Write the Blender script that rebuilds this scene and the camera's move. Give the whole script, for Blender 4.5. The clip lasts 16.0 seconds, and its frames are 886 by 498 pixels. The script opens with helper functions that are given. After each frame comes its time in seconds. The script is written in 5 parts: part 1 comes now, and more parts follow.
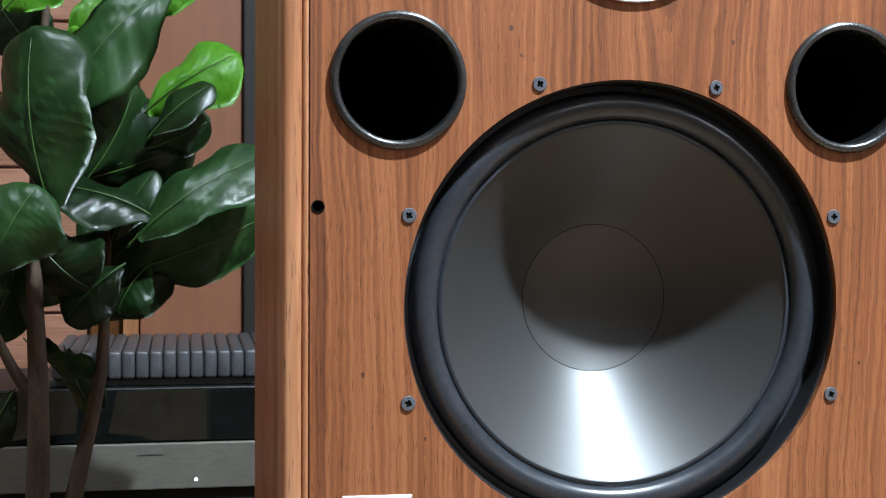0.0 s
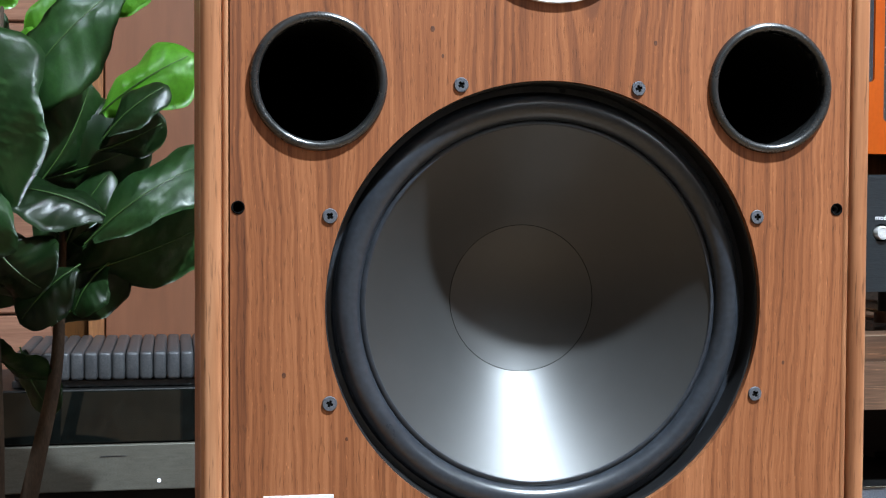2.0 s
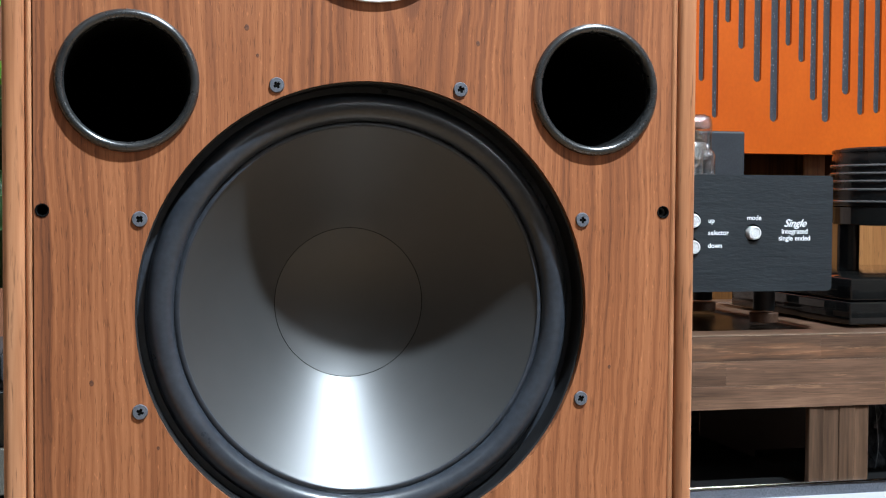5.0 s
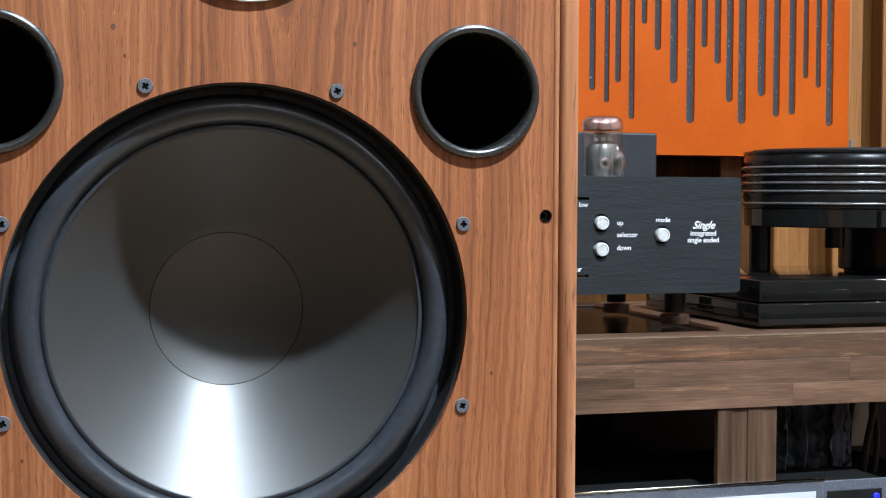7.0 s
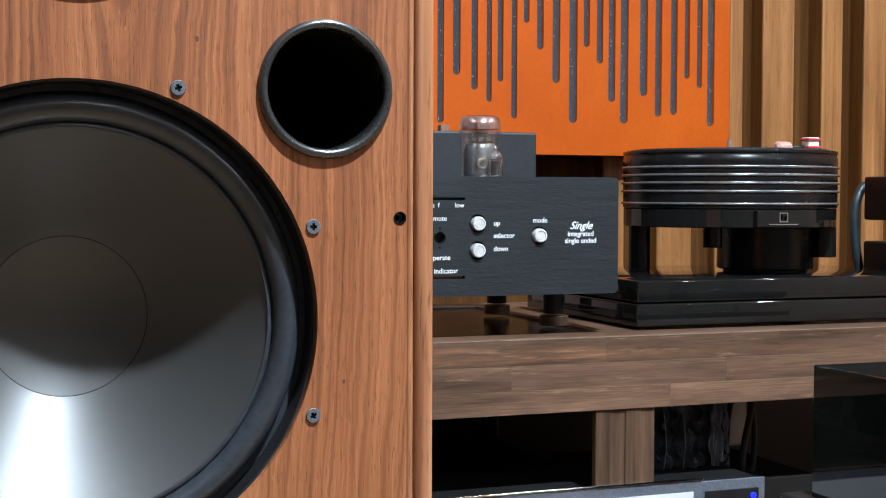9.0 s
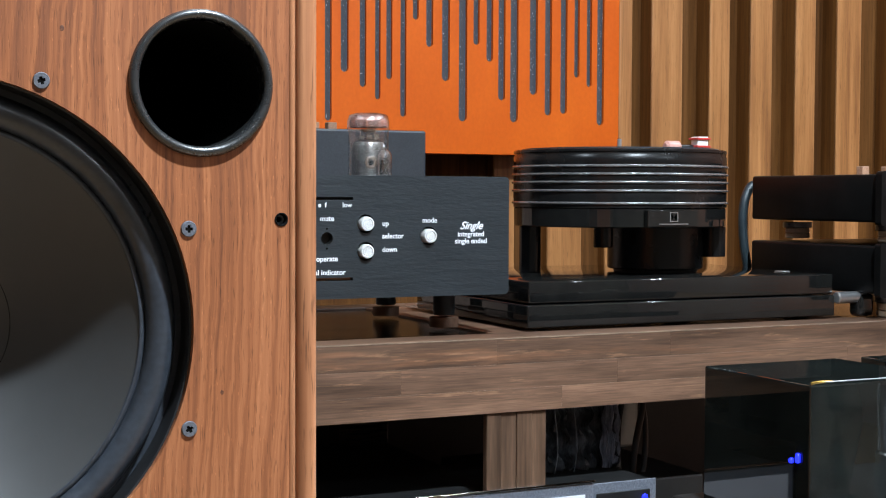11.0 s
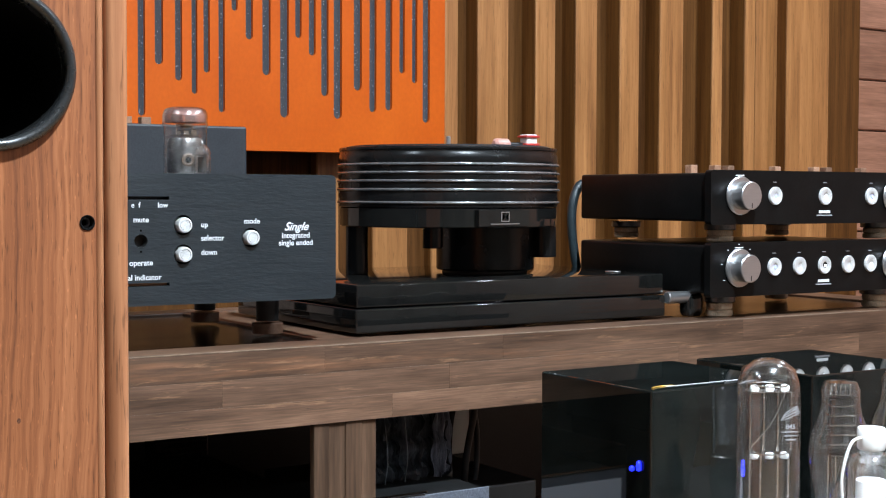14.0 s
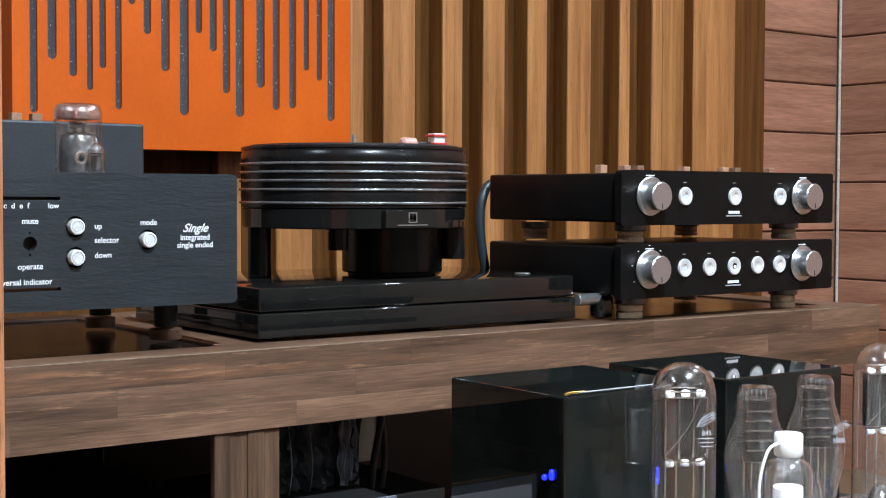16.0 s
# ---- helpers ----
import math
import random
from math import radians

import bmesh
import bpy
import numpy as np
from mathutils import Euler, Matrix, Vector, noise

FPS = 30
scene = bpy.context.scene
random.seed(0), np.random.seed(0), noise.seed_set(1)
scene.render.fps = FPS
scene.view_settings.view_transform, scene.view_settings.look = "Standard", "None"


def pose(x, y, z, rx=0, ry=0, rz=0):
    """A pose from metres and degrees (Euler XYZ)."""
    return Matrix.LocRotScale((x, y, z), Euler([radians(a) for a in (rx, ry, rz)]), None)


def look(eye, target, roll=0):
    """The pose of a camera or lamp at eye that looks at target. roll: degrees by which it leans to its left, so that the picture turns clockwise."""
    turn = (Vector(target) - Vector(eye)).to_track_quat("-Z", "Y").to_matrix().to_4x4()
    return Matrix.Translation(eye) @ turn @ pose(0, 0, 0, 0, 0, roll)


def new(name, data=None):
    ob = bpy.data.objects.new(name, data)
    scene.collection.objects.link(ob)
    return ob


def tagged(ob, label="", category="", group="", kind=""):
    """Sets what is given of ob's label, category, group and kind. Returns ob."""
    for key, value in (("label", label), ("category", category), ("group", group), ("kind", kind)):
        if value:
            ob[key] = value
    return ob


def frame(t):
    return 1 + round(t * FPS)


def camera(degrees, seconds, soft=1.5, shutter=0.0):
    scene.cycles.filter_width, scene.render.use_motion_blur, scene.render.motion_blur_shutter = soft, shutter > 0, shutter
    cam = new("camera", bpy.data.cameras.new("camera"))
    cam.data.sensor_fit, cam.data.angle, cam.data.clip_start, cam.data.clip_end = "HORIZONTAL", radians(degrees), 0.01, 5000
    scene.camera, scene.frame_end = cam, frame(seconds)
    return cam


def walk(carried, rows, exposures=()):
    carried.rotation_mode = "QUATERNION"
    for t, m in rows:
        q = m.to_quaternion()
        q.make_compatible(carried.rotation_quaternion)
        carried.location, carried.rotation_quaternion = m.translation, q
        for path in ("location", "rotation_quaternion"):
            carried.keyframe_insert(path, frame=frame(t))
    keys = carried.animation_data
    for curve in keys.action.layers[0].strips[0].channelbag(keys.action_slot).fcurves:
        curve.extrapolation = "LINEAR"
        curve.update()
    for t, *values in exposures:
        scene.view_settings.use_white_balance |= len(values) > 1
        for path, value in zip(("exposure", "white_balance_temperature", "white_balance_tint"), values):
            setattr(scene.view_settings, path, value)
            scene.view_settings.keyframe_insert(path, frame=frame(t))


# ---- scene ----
cam = camera(35.50, 16.0, soft=1.1)
PATH = [
    (0, (-0.2741, -0.8305, 0.6899), (0.0962, 1.1335, 0.6144), 0.33),
    (0.5, (-0.2634, -0.8332, 0.6900), (0.1129, 1.1296, 0.6148), 0.34),
    (1, (-0.2553, -0.8355, 0.6895), (0.1227, 1.1271, 0.6157), 0.28),
    (1.5, (-0.2446, -0.8385, 0.6898), (0.1371, 1.1233, 0.6150), 0.31),
    (2, (-0.2324, -0.8403, 0.6899), (0.1506, 1.1213, 0.6158), 0.28),
    (2.5, (-0.2170, -0.8412, 0.6899), (0.1687, 1.1199, 0.6158), 0.23),
    (3, (-0.2013, -0.8421, 0.6900), (0.1987, 1.1162, 0.6167), 0.28),
    (5.5, (-0.1545, -0.8371, 0.6950), (0.3512, 1.0963, 0.6158), 0.31),
    (6, (-0.1444, -0.8352, 0.6957), (0.3816, 1.0928, 0.6168), 0.28),
    (6.5, (-0.1328, -0.8329, 0.6958), (0.4138, 1.0894, 0.6185), 0.30),
    (7, (-0.1221, -0.8312, 0.6962), (0.4483, 1.0842, 0.6193), 0.29),
    (7.5, (-0.1097, -0.8262, 0.6968), (0.4978, 1.0778, 0.6204), 0.23),
    (8, (-0.0992, -0.8216, 0.6972), (0.5484, 1.0691, 0.6205), 0.24),
    (8.5, (-0.0915, -0.8165, 0.6974), (0.5861, 1.0637, 0.6205), 0.23),
    (9, (-0.0848, -0.8106, 0.6975), (0.6239, 1.0581, 0.6205), 0.22),
    (11.5, (-0.0626, -0.7638, 0.6988), (0.8308, 1.0238, 0.6204), 0.21),
    (12, (-0.0571, -0.7511, 0.6992), (0.8763, 1.0159, 0.6205), 0.17),
    (12.5, (-0.0531, -0.7398, 0.6995), (0.9191, 1.0062, 0.6200), 0.17),
    (13, (-0.0495, -0.7287, 0.6997), (0.9589, 0.9967, 0.6200), 0.18),
    (13.5, (-0.0447, -0.7143, 0.6992), (1.0013, 0.9885, 0.6201), 0.18),
    (14, (-0.0389, -0.7014, 0.6988), (1.0434, 0.9786, 0.6199), 0.19),
    (14.5, (-0.0335, -0.6902, 0.6980), (1.0787, 0.9702, 0.6201), 0.17),
    (15, (-0.0289, -0.6815, 0.6977), (1.1085, 0.9618, 0.6208), 0.18),
    (15.5, (-0.0193, -0.6703, 0.6986), (1.1474, 0.9523, 0.6208), 0.20),
    (16, (-0.0121, -0.6601, 0.6985), (1.1818, 0.9426, 0.6208), 0.21),
]
walk(cam, [(t, look(eye, target, roll)) for t, eye, target, roll in PATH], [(0, 0.0), (8.5, 0.0), (11.5, 0.10), (14.5, 0.10), (16, 0.04)])

# ---- light ----
world = bpy.data.worlds.new("room_world")
scene.world = world
world.use_nodes = True
world.node_tree.nodes["Background"].inputs[0].default_value = (0.9, 0.8, 0.7, 1)
world.node_tree.nodes["Background"].inputs[1].default_value = 0.02


def lamp(x, y, z, power, size=0.12, colour=(0.845, 1.0, 1.14), target=None):
    data = bpy.data.lights.new("key_fill_lamp", "AREA")
    data.shape, data.size, data.energy, data.color = "DISK", size, power, colour
    ob = new("key_fill_lamp", data)
    ob.matrix_world = look((x, y, z), target or (x, y + 0.001, 0))
    return ob


CEIL = 2.45
# First lamp follows the woofer shadow; the other five are added fill.
LAMPS = ((0.64, -0.79, 150, 0.085), (2.15, 0.12, 40, 0.11), (-1.05, 0.28, 19, 0.11), (0.60, -2.50, 5, 0.12), (2.25, -2.50, 18, 0.12), (-0.95, -2.50, 3, 0.12))
for lx, ly, lp, ls in LAMPS:
    lamp(lx, ly, CEIL - 0.03, lp, ls)


# ---- materials ----
def rgb(c):
    return (c[0], c[1], c[2], 1.0)


def mat(name, dark, light, scale=(20, 20, 20), rough=0.5, metal=0.0, bump=0.0, bump_scale=300, coat=0.0, rough_var=0.08,
        contrast=(0.3, 0.7), fine=None, fine_mix=0.25, bump_stretch=(1, 1, 1), per_object=0.0, spec=0.5):
    """Two-scale surface: broad colour variation, fine grain, uneven gloss and relief."""
    m = bpy.data.materials.new(name)
    m.use_nodes = True
    nt = m.node_tree
    b = nt.nodes["Principled BSDF"]
    tc = nt.nodes.new("ShaderNodeTexCoord")
    mp = nt.nodes.new("ShaderNodeMapping")
    mp.inputs["Scale"].default_value = scale
    nt.links.new(tc.outputs["Object"], mp.inputs["Vector"])
    n1 = nt.nodes.new("ShaderNodeTexNoise")
    n1.inputs["Scale"].default_value = 1.0
    n1.inputs["Detail"].default_value = 6
    n1.inputs["Roughness"].default_value = 0.6
    nt.links.new(mp.outputs[0], n1.inputs["Vector"])
    ramp = nt.nodes.new("ShaderNodeValToRGB")
    ramp.color_ramp.elements[0].position, ramp.color_ramp.elements[1].position = contrast
    ramp.color_ramp.elements[0].color, ramp.color_ramp.elements[1].color = rgb(dark), rgb(light)
    nt.links.new(n1.outputs["Fac"], ramp.inputs[0])
    colour = ramp.outputs[0]
    mp2 = nt.nodes.new("ShaderNodeMapping")
    mp2.inputs["Scale"].default_value = fine or tuple(s * 9 for s in scale)
    nt.links.new(tc.outputs["Object"], mp2.inputs["Vector"])
    n2 = nt.nodes.new("ShaderNodeTexNoise")
    n2.inputs["Scale"].default_value = 1.0
    n2.inputs["Detail"].default_value = 4
    nt.links.new(mp2.outputs[0], n2.inputs["Vector"])
    r2 = nt.nodes.new("ShaderNodeMapRange")
    r2.inputs["From Min"].default_value, r2.inputs["From Max"].default_value = 0.3, 0.7
    r2.inputs["To Min"].default_value, r2.inputs["To Max"].default_value = 1 - fine_mix, 1 + fine_mix
    nt.links.new(n2.outputs["Fac"], r2.inputs["Value"])
    mul = nt.nodes.new("ShaderNodeVectorMath")
    mul.operation = "SCALE"
    nt.links.new(colour, mul.inputs[0])
    nt.links.new(r2.outputs[0], mul.inputs["Scale"])
    colour = mul.outputs[0]
    if per_object:
        oi = nt.nodes.new("ShaderNodeObjectInfo")
        r3 = nt.nodes.new("ShaderNodeMapRange")
        r3.inputs["To Min"].default_value, r3.inputs["To Max"].default_value = 1 - per_object, 1 + per_object
        nt.links.new(oi.outputs["Random"], r3.inputs["Value"])
        mul2 = nt.nodes.new("ShaderNodeVectorMath")
        mul2.operation = "SCALE"
        nt.links.new(colour, mul2.inputs[0])
        nt.links.new(r3.outputs[0], mul2.inputs["Scale"])
        colour = mul2.outputs[0]
        add = nt.nodes.new("ShaderNodeVectorMath")
        add.operation = "ADD"
        sc = nt.nodes.new("ShaderNodeVectorMath")
        sc.operation = "SCALE"
        sc.inputs[0].default_value = (7.1, 3.3, 5.7)
        nt.links.new(oi.outputs["Random"], sc.inputs["Scale"])
        nt.links.new(tc.outputs["Object"], add.inputs[0])
        nt.links.new(sc.outputs[0], add.inputs[1])
        nt.links.new(add.outputs[0], mp.inputs["Vector"])
        nt.links.new(add.outputs[0], mp2.inputs["Vector"])
    nt.links.new(colour, b.inputs["Base Color"])
    r4 = nt.nodes.new("ShaderNodeMapRange")
    r4.inputs["To Min"].default_value, r4.inputs["To Max"].default_value = max(0.02, rough - rough_var), min(1, rough + rough_var)
    nt.links.new(n1.outputs["Fac"], r4.inputs["Value"])
    nt.links.new(r4.outputs[0], b.inputs["Roughness"])
    b.inputs["Metallic"].default_value = metal
    b.inputs["Coat Weight"].default_value = coat
    b.inputs["Coat Roughness"].default_value = 0.08
    b.inputs["Specular IOR Level"].default_value = spec
    if bump:
        mp3 = nt.nodes.new("ShaderNodeMapping")
        mp3.inputs["Scale"].default_value = tuple(bump_scale * s for s in bump_stretch)
        nt.links.new(tc.outputs["Object"], mp3.inputs["Vector"])
        n3 = nt.nodes.new("ShaderNodeTexNoise")
        n3.inputs["Scale"].default_value = 1.0
        n3.inputs["Detail"].default_value = 3
        nt.links.new(mp3.outputs[0], n3.inputs["Vector"])
        bp = nt.nodes.new("ShaderNodeBump")
        bp.inputs["Strength"].default_value = bump
        bp.inputs["Distance"].default_value = 0.001
        nt.links.new(n3.outputs["Fac"], bp.inputs["Height"])
        nt.links.new(bp.outputs[0], b.inputs["Normal"])
    return m


def walnut(name, dark, mid, light, axis="z", rough=0.42, pores=0.5, vary=0.0, spec=0.5):
    """Veneer: long wavering figure, narrow streaks and short dark pores along one axis."""
    m = bpy.data.materials.new(name)
    m.use_nodes = True
    nt = m.node_tree
    b = nt.nodes["Principled BSDF"]
    tc = nt.nodes.new("ShaderNodeTexCoord")
    long_axis = "xyz".index(axis)

    def stretched(across, along, detail, distort=0.0, rough_=0.55):
        mp = nt.nodes.new("ShaderNodeMapping")
        s = [across] * 3
        s[long_axis] = along
        mp.inputs["Scale"].default_value = s
        nt.links.new(tc.outputs["Object"], mp.inputs["Vector"])
        n = nt.nodes.new("ShaderNodeTexNoise")
        n.inputs["Scale"].default_value = 1.0
        n.inputs["Detail"].default_value = detail
        n.inputs["Distortion"].default_value = distort
        n.inputs["Roughness"].default_value = rough_
        nt.links.new(mp.outputs[0], n.inputs["Vector"])
        return n.outputs["Fac"]

    figure = stretched(62, 1.7, 5, 0.9, 0.6)
    broad = stretched(13, 0.9, 3, 1.6)
    streak = stretched(210, 8, 5, 1.0)
    pore = stretched(620, 40, 3)
    mixa = nt.nodes.new("ShaderNodeMix")
    mixa.inputs[0].default_value = 0.50
    nt.links.new(figure, mixa.inputs[2])
    nt.links.new(broad, mixa.inputs[3])
    mixf = nt.nodes.new("ShaderNodeMix")
    mixf.inputs[0].default_value = 0.22
    nt.links.new(mixa.outputs[0], mixf.inputs[2])
    nt.links.new(streak, mixf.inputs[3])
    ramp = nt.nodes.new("ShaderNodeValToRGB")
    e = ramp.color_ramp.elements
    e[0].position, e[0].color = 0.385, rgb(dark)
    e[1].position, e[1].color = 0.625, rgb(light)
    k = e.new(0.5)
    k.color = rgb(mid)
    nt.links.new(mixf.outputs[0], ramp.inputs[0])
    pr = nt.nodes.new("ShaderNodeMapRange")
    pr.inputs["From Min"].default_value, pr.inputs["From Max"].default_value = 0.30, 0.42
    pr.inputs["To Min"].default_value, pr.inputs["To Max"].default_value = 1 - pores, 1.0
    nt.links.new(pore, pr.inputs["Value"])
    mul = nt.nodes.new("ShaderNodeVectorMath")
    mul.operation = "SCALE"
    nt.links.new(ramp.outputs[0], mul.inputs[0])
    nt.links.new(pr.outputs[0], mul.inputs["Scale"])
    if vary:
        oi = nt.nodes.new("ShaderNodeObjectInfo")
        vr = nt.nodes.new("ShaderNodeMapRange")
        vr.inputs["To Min"].default_value, vr.inputs["To Max"].default_value = 1 - vary, 1 + vary
        nt.links.new(oi.outputs["Random"], vr.inputs["Value"])
        mul2 = nt.nodes.new("ShaderNodeVectorMath")
        mul2.operation = "SCALE"
        nt.links.new(mul.outputs[0], mul2.inputs[0])
        nt.links.new(vr.outputs[0], mul2.inputs["Scale"])
        mul = mul2
    nt.links.new(mul.outputs[0], b.inputs["Base Color"])
    b.inputs["Roughness"].default_value = rough
    b.inputs["Specular IOR Level"].default_value = spec
    bp = nt.nodes.new("ShaderNodeBump")
    bp.inputs["Strength"].default_value = 0.25
    bp.inputs["Distance"].default_value = 0.0006
    nt.links.new(pr.outputs[0], bp.inputs["Height"])
    nt.links.new(bp.outputs[0], b.inputs["Normal"])
    return m


def plain(name, colour, rough=0.4, metal=0.0, emit=None, strength=0.0, alpha=1.0, glass=0.0, ior=1.45, coat=0.0):
    m = bpy.data.materials.new(name)
    m.use_nodes = True
    b = m.node_tree.nodes["Principled BSDF"]
    b.inputs["Base Color"].default_value = rgb(colour)
    b.inputs["Roughness"].default_value = rough
    b.inputs["Metallic"].default_value = metal
    b.inputs["Transmission Weight"].default_value = glass
    b.inputs["IOR"].default_value = ior
    b.inputs["Coat Weight"].default_value = coat
    b.inputs["Coat Roughness"].default_value = 0.14
    if emit:
        b.inputs["Emission Color"].default_value = rgb(emit)
        b.inputs["Emission Strength"].default_value = strength
    return m


def figured_veneer(name, dark, mid, light, heart=0.025, crown=1.02, rough=0.40):
    """Crown-cut veneer: narrow dark growth lines that arch over the middle of the board, fine grain and pale flecks."""
    m = bpy.data.materials.new(name)
    m.use_nodes = True
    nt = m.node_tree
    b = nt.nodes["Principled BSDF"]
    tc = nt.nodes.new("ShaderNodeTexCoord")

    def math_node(op, a, c=None, clamp=False):
        n = nt.nodes.new("ShaderNodeMath")
        n.operation, n.use_clamp = op, clamp
        for k, v in enumerate((a, c)):
            if v is None:
                continue
            if isinstance(v, (int, float)):
                n.inputs[k].default_value = v
            else:
                nt.links.new(v, n.inputs[k])
        return n.outputs[0]

    def noise(vector, detail, rough_=0.5, distort=0.0):
        n = nt.nodes.new("ShaderNodeTexNoise")
        n.inputs["Scale"].default_value = 1.0
        n.inputs["Detail"].default_value = detail
        n.inputs["Roughness"].default_value = rough_
        n.inputs["Distortion"].default_value = distort
        nt.links.new(vector, n.inputs["Vector"])
        return n.outputs["Fac"]

    def scaled(x, y, z):
        mp = nt.nodes.new("ShaderNodeMapping")
        mp.inputs["Scale"].default_value = (x, y, z)
        nt.links.new(tc.outputs["Object"], mp.inputs["Vector"])
        return mp.outputs[0]

    def ranged(v, a, c, lo, hi):
        n = nt.nodes.new("ShaderNodeMapRange")
        n.inputs["From Min"].default_value, n.inputs["From Max"].default_value = a, c
        n.inputs["To Min"].default_value, n.inputs["To Max"].default_value = lo, hi
        nt.links.new(v, n.inputs["Value"])
        return n.outputs[0]

    sep = nt.nodes.new("ShaderNodeSeparateXYZ")
    nt.links.new(tc.outputs["Object"], sep.inputs[0])
    sway = ranged(noise(scaled(9, 9, 5), 3), 0, 1, -0.012, 0.012)
    jitter = ranged(noise(scaled(70, 70, 30), 3), 0, 1, -0.0022, 0.0022)
    dx = math_node("ADD", math_node("ADD", math_node("SUBTRACT", sep.outputs["X"], heart), sway), jitter)
    dz = math_node("MULTIPLY", math_node("SUBTRACT", sep.outputs["Z"], crown), 0.085)
    radius = math_node("SQRT", math_node("ADD", math_node("MULTIPLY", dx, dx), math_node("MULTIPLY", dz, dz)))
    comb = nt.nodes.new("ShaderNodeCombineXYZ")
    nt.links.new(math_node("MULTIPLY", radius, 330), comb.inputs[0])
    nt.links.new(math_node("MULTIPLY", sep.outputs["X"], 12), comb.inputs[1])
    nt.links.new(math_node("MULTIPLY", sep.outputs["Z"], 1.6), comb.inputs[2])
    growth = noise(comb.outputs[0], 3, 0.55)
    broad = noise(scaled(16, 16, 1.3), 3, 0.5, 1.0)
    grain = noise(scaled(620, 620, 16), 4, 0.6)
    tone = math_node("ADD", math_node("MULTIPLY", growth, 0.50), math_node("ADD", math_node("MULTIPLY", broad, 0.32), math_node("MULTIPLY", grain, 0.18)))
    ramp = nt.nodes.new("ShaderNodeValToRGB")
    e = ramp.color_ramp.elements
    e[0].position, e[0].color = 0.35, rgb(dark)
    e[1].position, e[1].color = 0.66, rgb(light)
    k = e.new(0.48)
    k.color = rgb(mid)
    nt.links.new(tone, ramp.inputs[0])
    pore = ranged(noise(scaled(900, 900, 90), 2), 0.30, 0.42, 0.62, 1.0)
    fleck = ranged(noise(scaled(700, 700, 210), 2), 0.64, 0.74, 1.0, 1.45)
    mul = nt.nodes.new("ShaderNodeVectorMath")
    mul.operation = "SCALE"
    nt.links.new(ramp.outputs[0], mul.inputs[0])
    nt.links.new(math_node("MULTIPLY", pore, fleck), mul.inputs["Scale"])
    nt.links.new(mul.outputs[0], b.inputs["Base Color"])
    nt.links.new(ranged(growth, 0.3, 0.7, rough + 0.08, rough - 0.06), b.inputs["Roughness"])
    bp = nt.nodes.new("ShaderNodeBump")
    bp.inputs["Strength"].default_value = 0.35
    bp.inputs["Distance"].default_value = 0.0006
    nt.links.new(math_node("ADD", pore, math_node("MULTIPLY", grain, 0.6)), bp.inputs["Height"])
    nt.links.new(bp.outputs[0], b.inputs["Normal"])
    return m


def scuffed(m, pale, scale, amount=0.6, edge=(0.60, 0.68), dark=(0.02, 0.01, 0.006)):
    """Add pale scrapes and dark dents along the grain to a finished wood."""
    nt = m.node_tree
    b = nt.nodes["Principled BSDF"]
    colour = b.inputs["Base Color"].links[0].from_socket
    tc = nt.nodes.new("ShaderNodeTexCoord")
    for stretch, tint, lo, hi, share in ((1.0, pale, edge[0], edge[1], amount), (2.3, dark, 0.63, 0.72, 0.55)):
        mp = nt.nodes.new("ShaderNodeMapping")
        mp.inputs["Scale"].default_value = tuple(c * stretch for c in scale)
        mp.inputs["Location"].default_value = (stretch * 3.1, 1.7, 0.4)
        nt.links.new(tc.outputs["Object"], mp.inputs["Vector"])
        n = nt.nodes.new("ShaderNodeTexNoise")
        n.inputs["Scale"].default_value = 1.0
        n.inputs["Detail"].default_value = 7
        n.inputs["Roughness"].default_value = 0.68
        nt.links.new(mp.outputs[0], n.inputs["Vector"])
        r = nt.nodes.new("ShaderNodeMapRange")
        r.inputs["From Min"].default_value, r.inputs["From Max"].default_value = lo, hi
        r.inputs["To Max"].default_value = share
        nt.links.new(n.outputs["Fac"], r.inputs["Value"])
        mix = nt.nodes.new("ShaderNodeMix")
        mix.data_type = "RGBA"
        nt.links.new(r.outputs[0], mix.inputs[0])
        nt.links.new(colour, mix.inputs[6])
        mix.inputs[7].default_value = rgb(tint)
        colour = mix.outputs[2]
    nt.links.new(colour, b.inputs["Base Color"])
    return m


M_VENEER = figured_veneer("walnut_veneer", (0.118, 0.036, 0.014), (0.262, 0.088, 0.034), (0.44, 0.172, 0.075))
M_KNOT = mat("dark_knot", (0.04, 0.013, 0.006), (0.17, 0.058, 0.024), (300, 300, 300), rough=0.6)
M_EDGE = walnut("walnut_edge", (0.24, 0.090, 0.039), (0.41, 0.176, 0.083), (0.56, 0.275, 0.145), rough=0.33)
M_RUBBER = mat("black_rubber", (0.022, 0.026, 0.033), (0.031, 0.036, 0.045), (30, 30, 30), rough=0.30, bump=0.03, bump_scale=500, spec=0.75)
M_GASKET = mat("matt_black_gasket", (0.006, 0.006, 0.007), (0.011, 0.011, 0.012), (40, 40, 40), rough=0.5)
M_CONE = mat("dark_polymer_cone", (0.029, 0.0290, 0.0290), (0.037, 0.0370, 0.0370), (9, 9, 9), rough=0.43, rough_var=0.01, fine_mix=0.04, spec=0.85)
M_PORT = mat("black_port_plastic", (0.014, 0.0145, 0.015), (0.022, 0.0225, 0.023), (40, 40, 40), rough=0.27, spec=1.0)
# Near-black colour carries the shade inside ports, sockets and recesses.
M_VOID = mat("near_black_void", (0.0015, 0.0015, 0.0015), (0.003, 0.003, 0.003), (20, 20, 20), rough=0.95, spec=0.1)
M_SCREW = mat("black_screw_steel", (0.085, 0.09, 0.105), (0.15, 0.155, 0.175), (90, 90, 90), rough=0.35, metal=0.2)
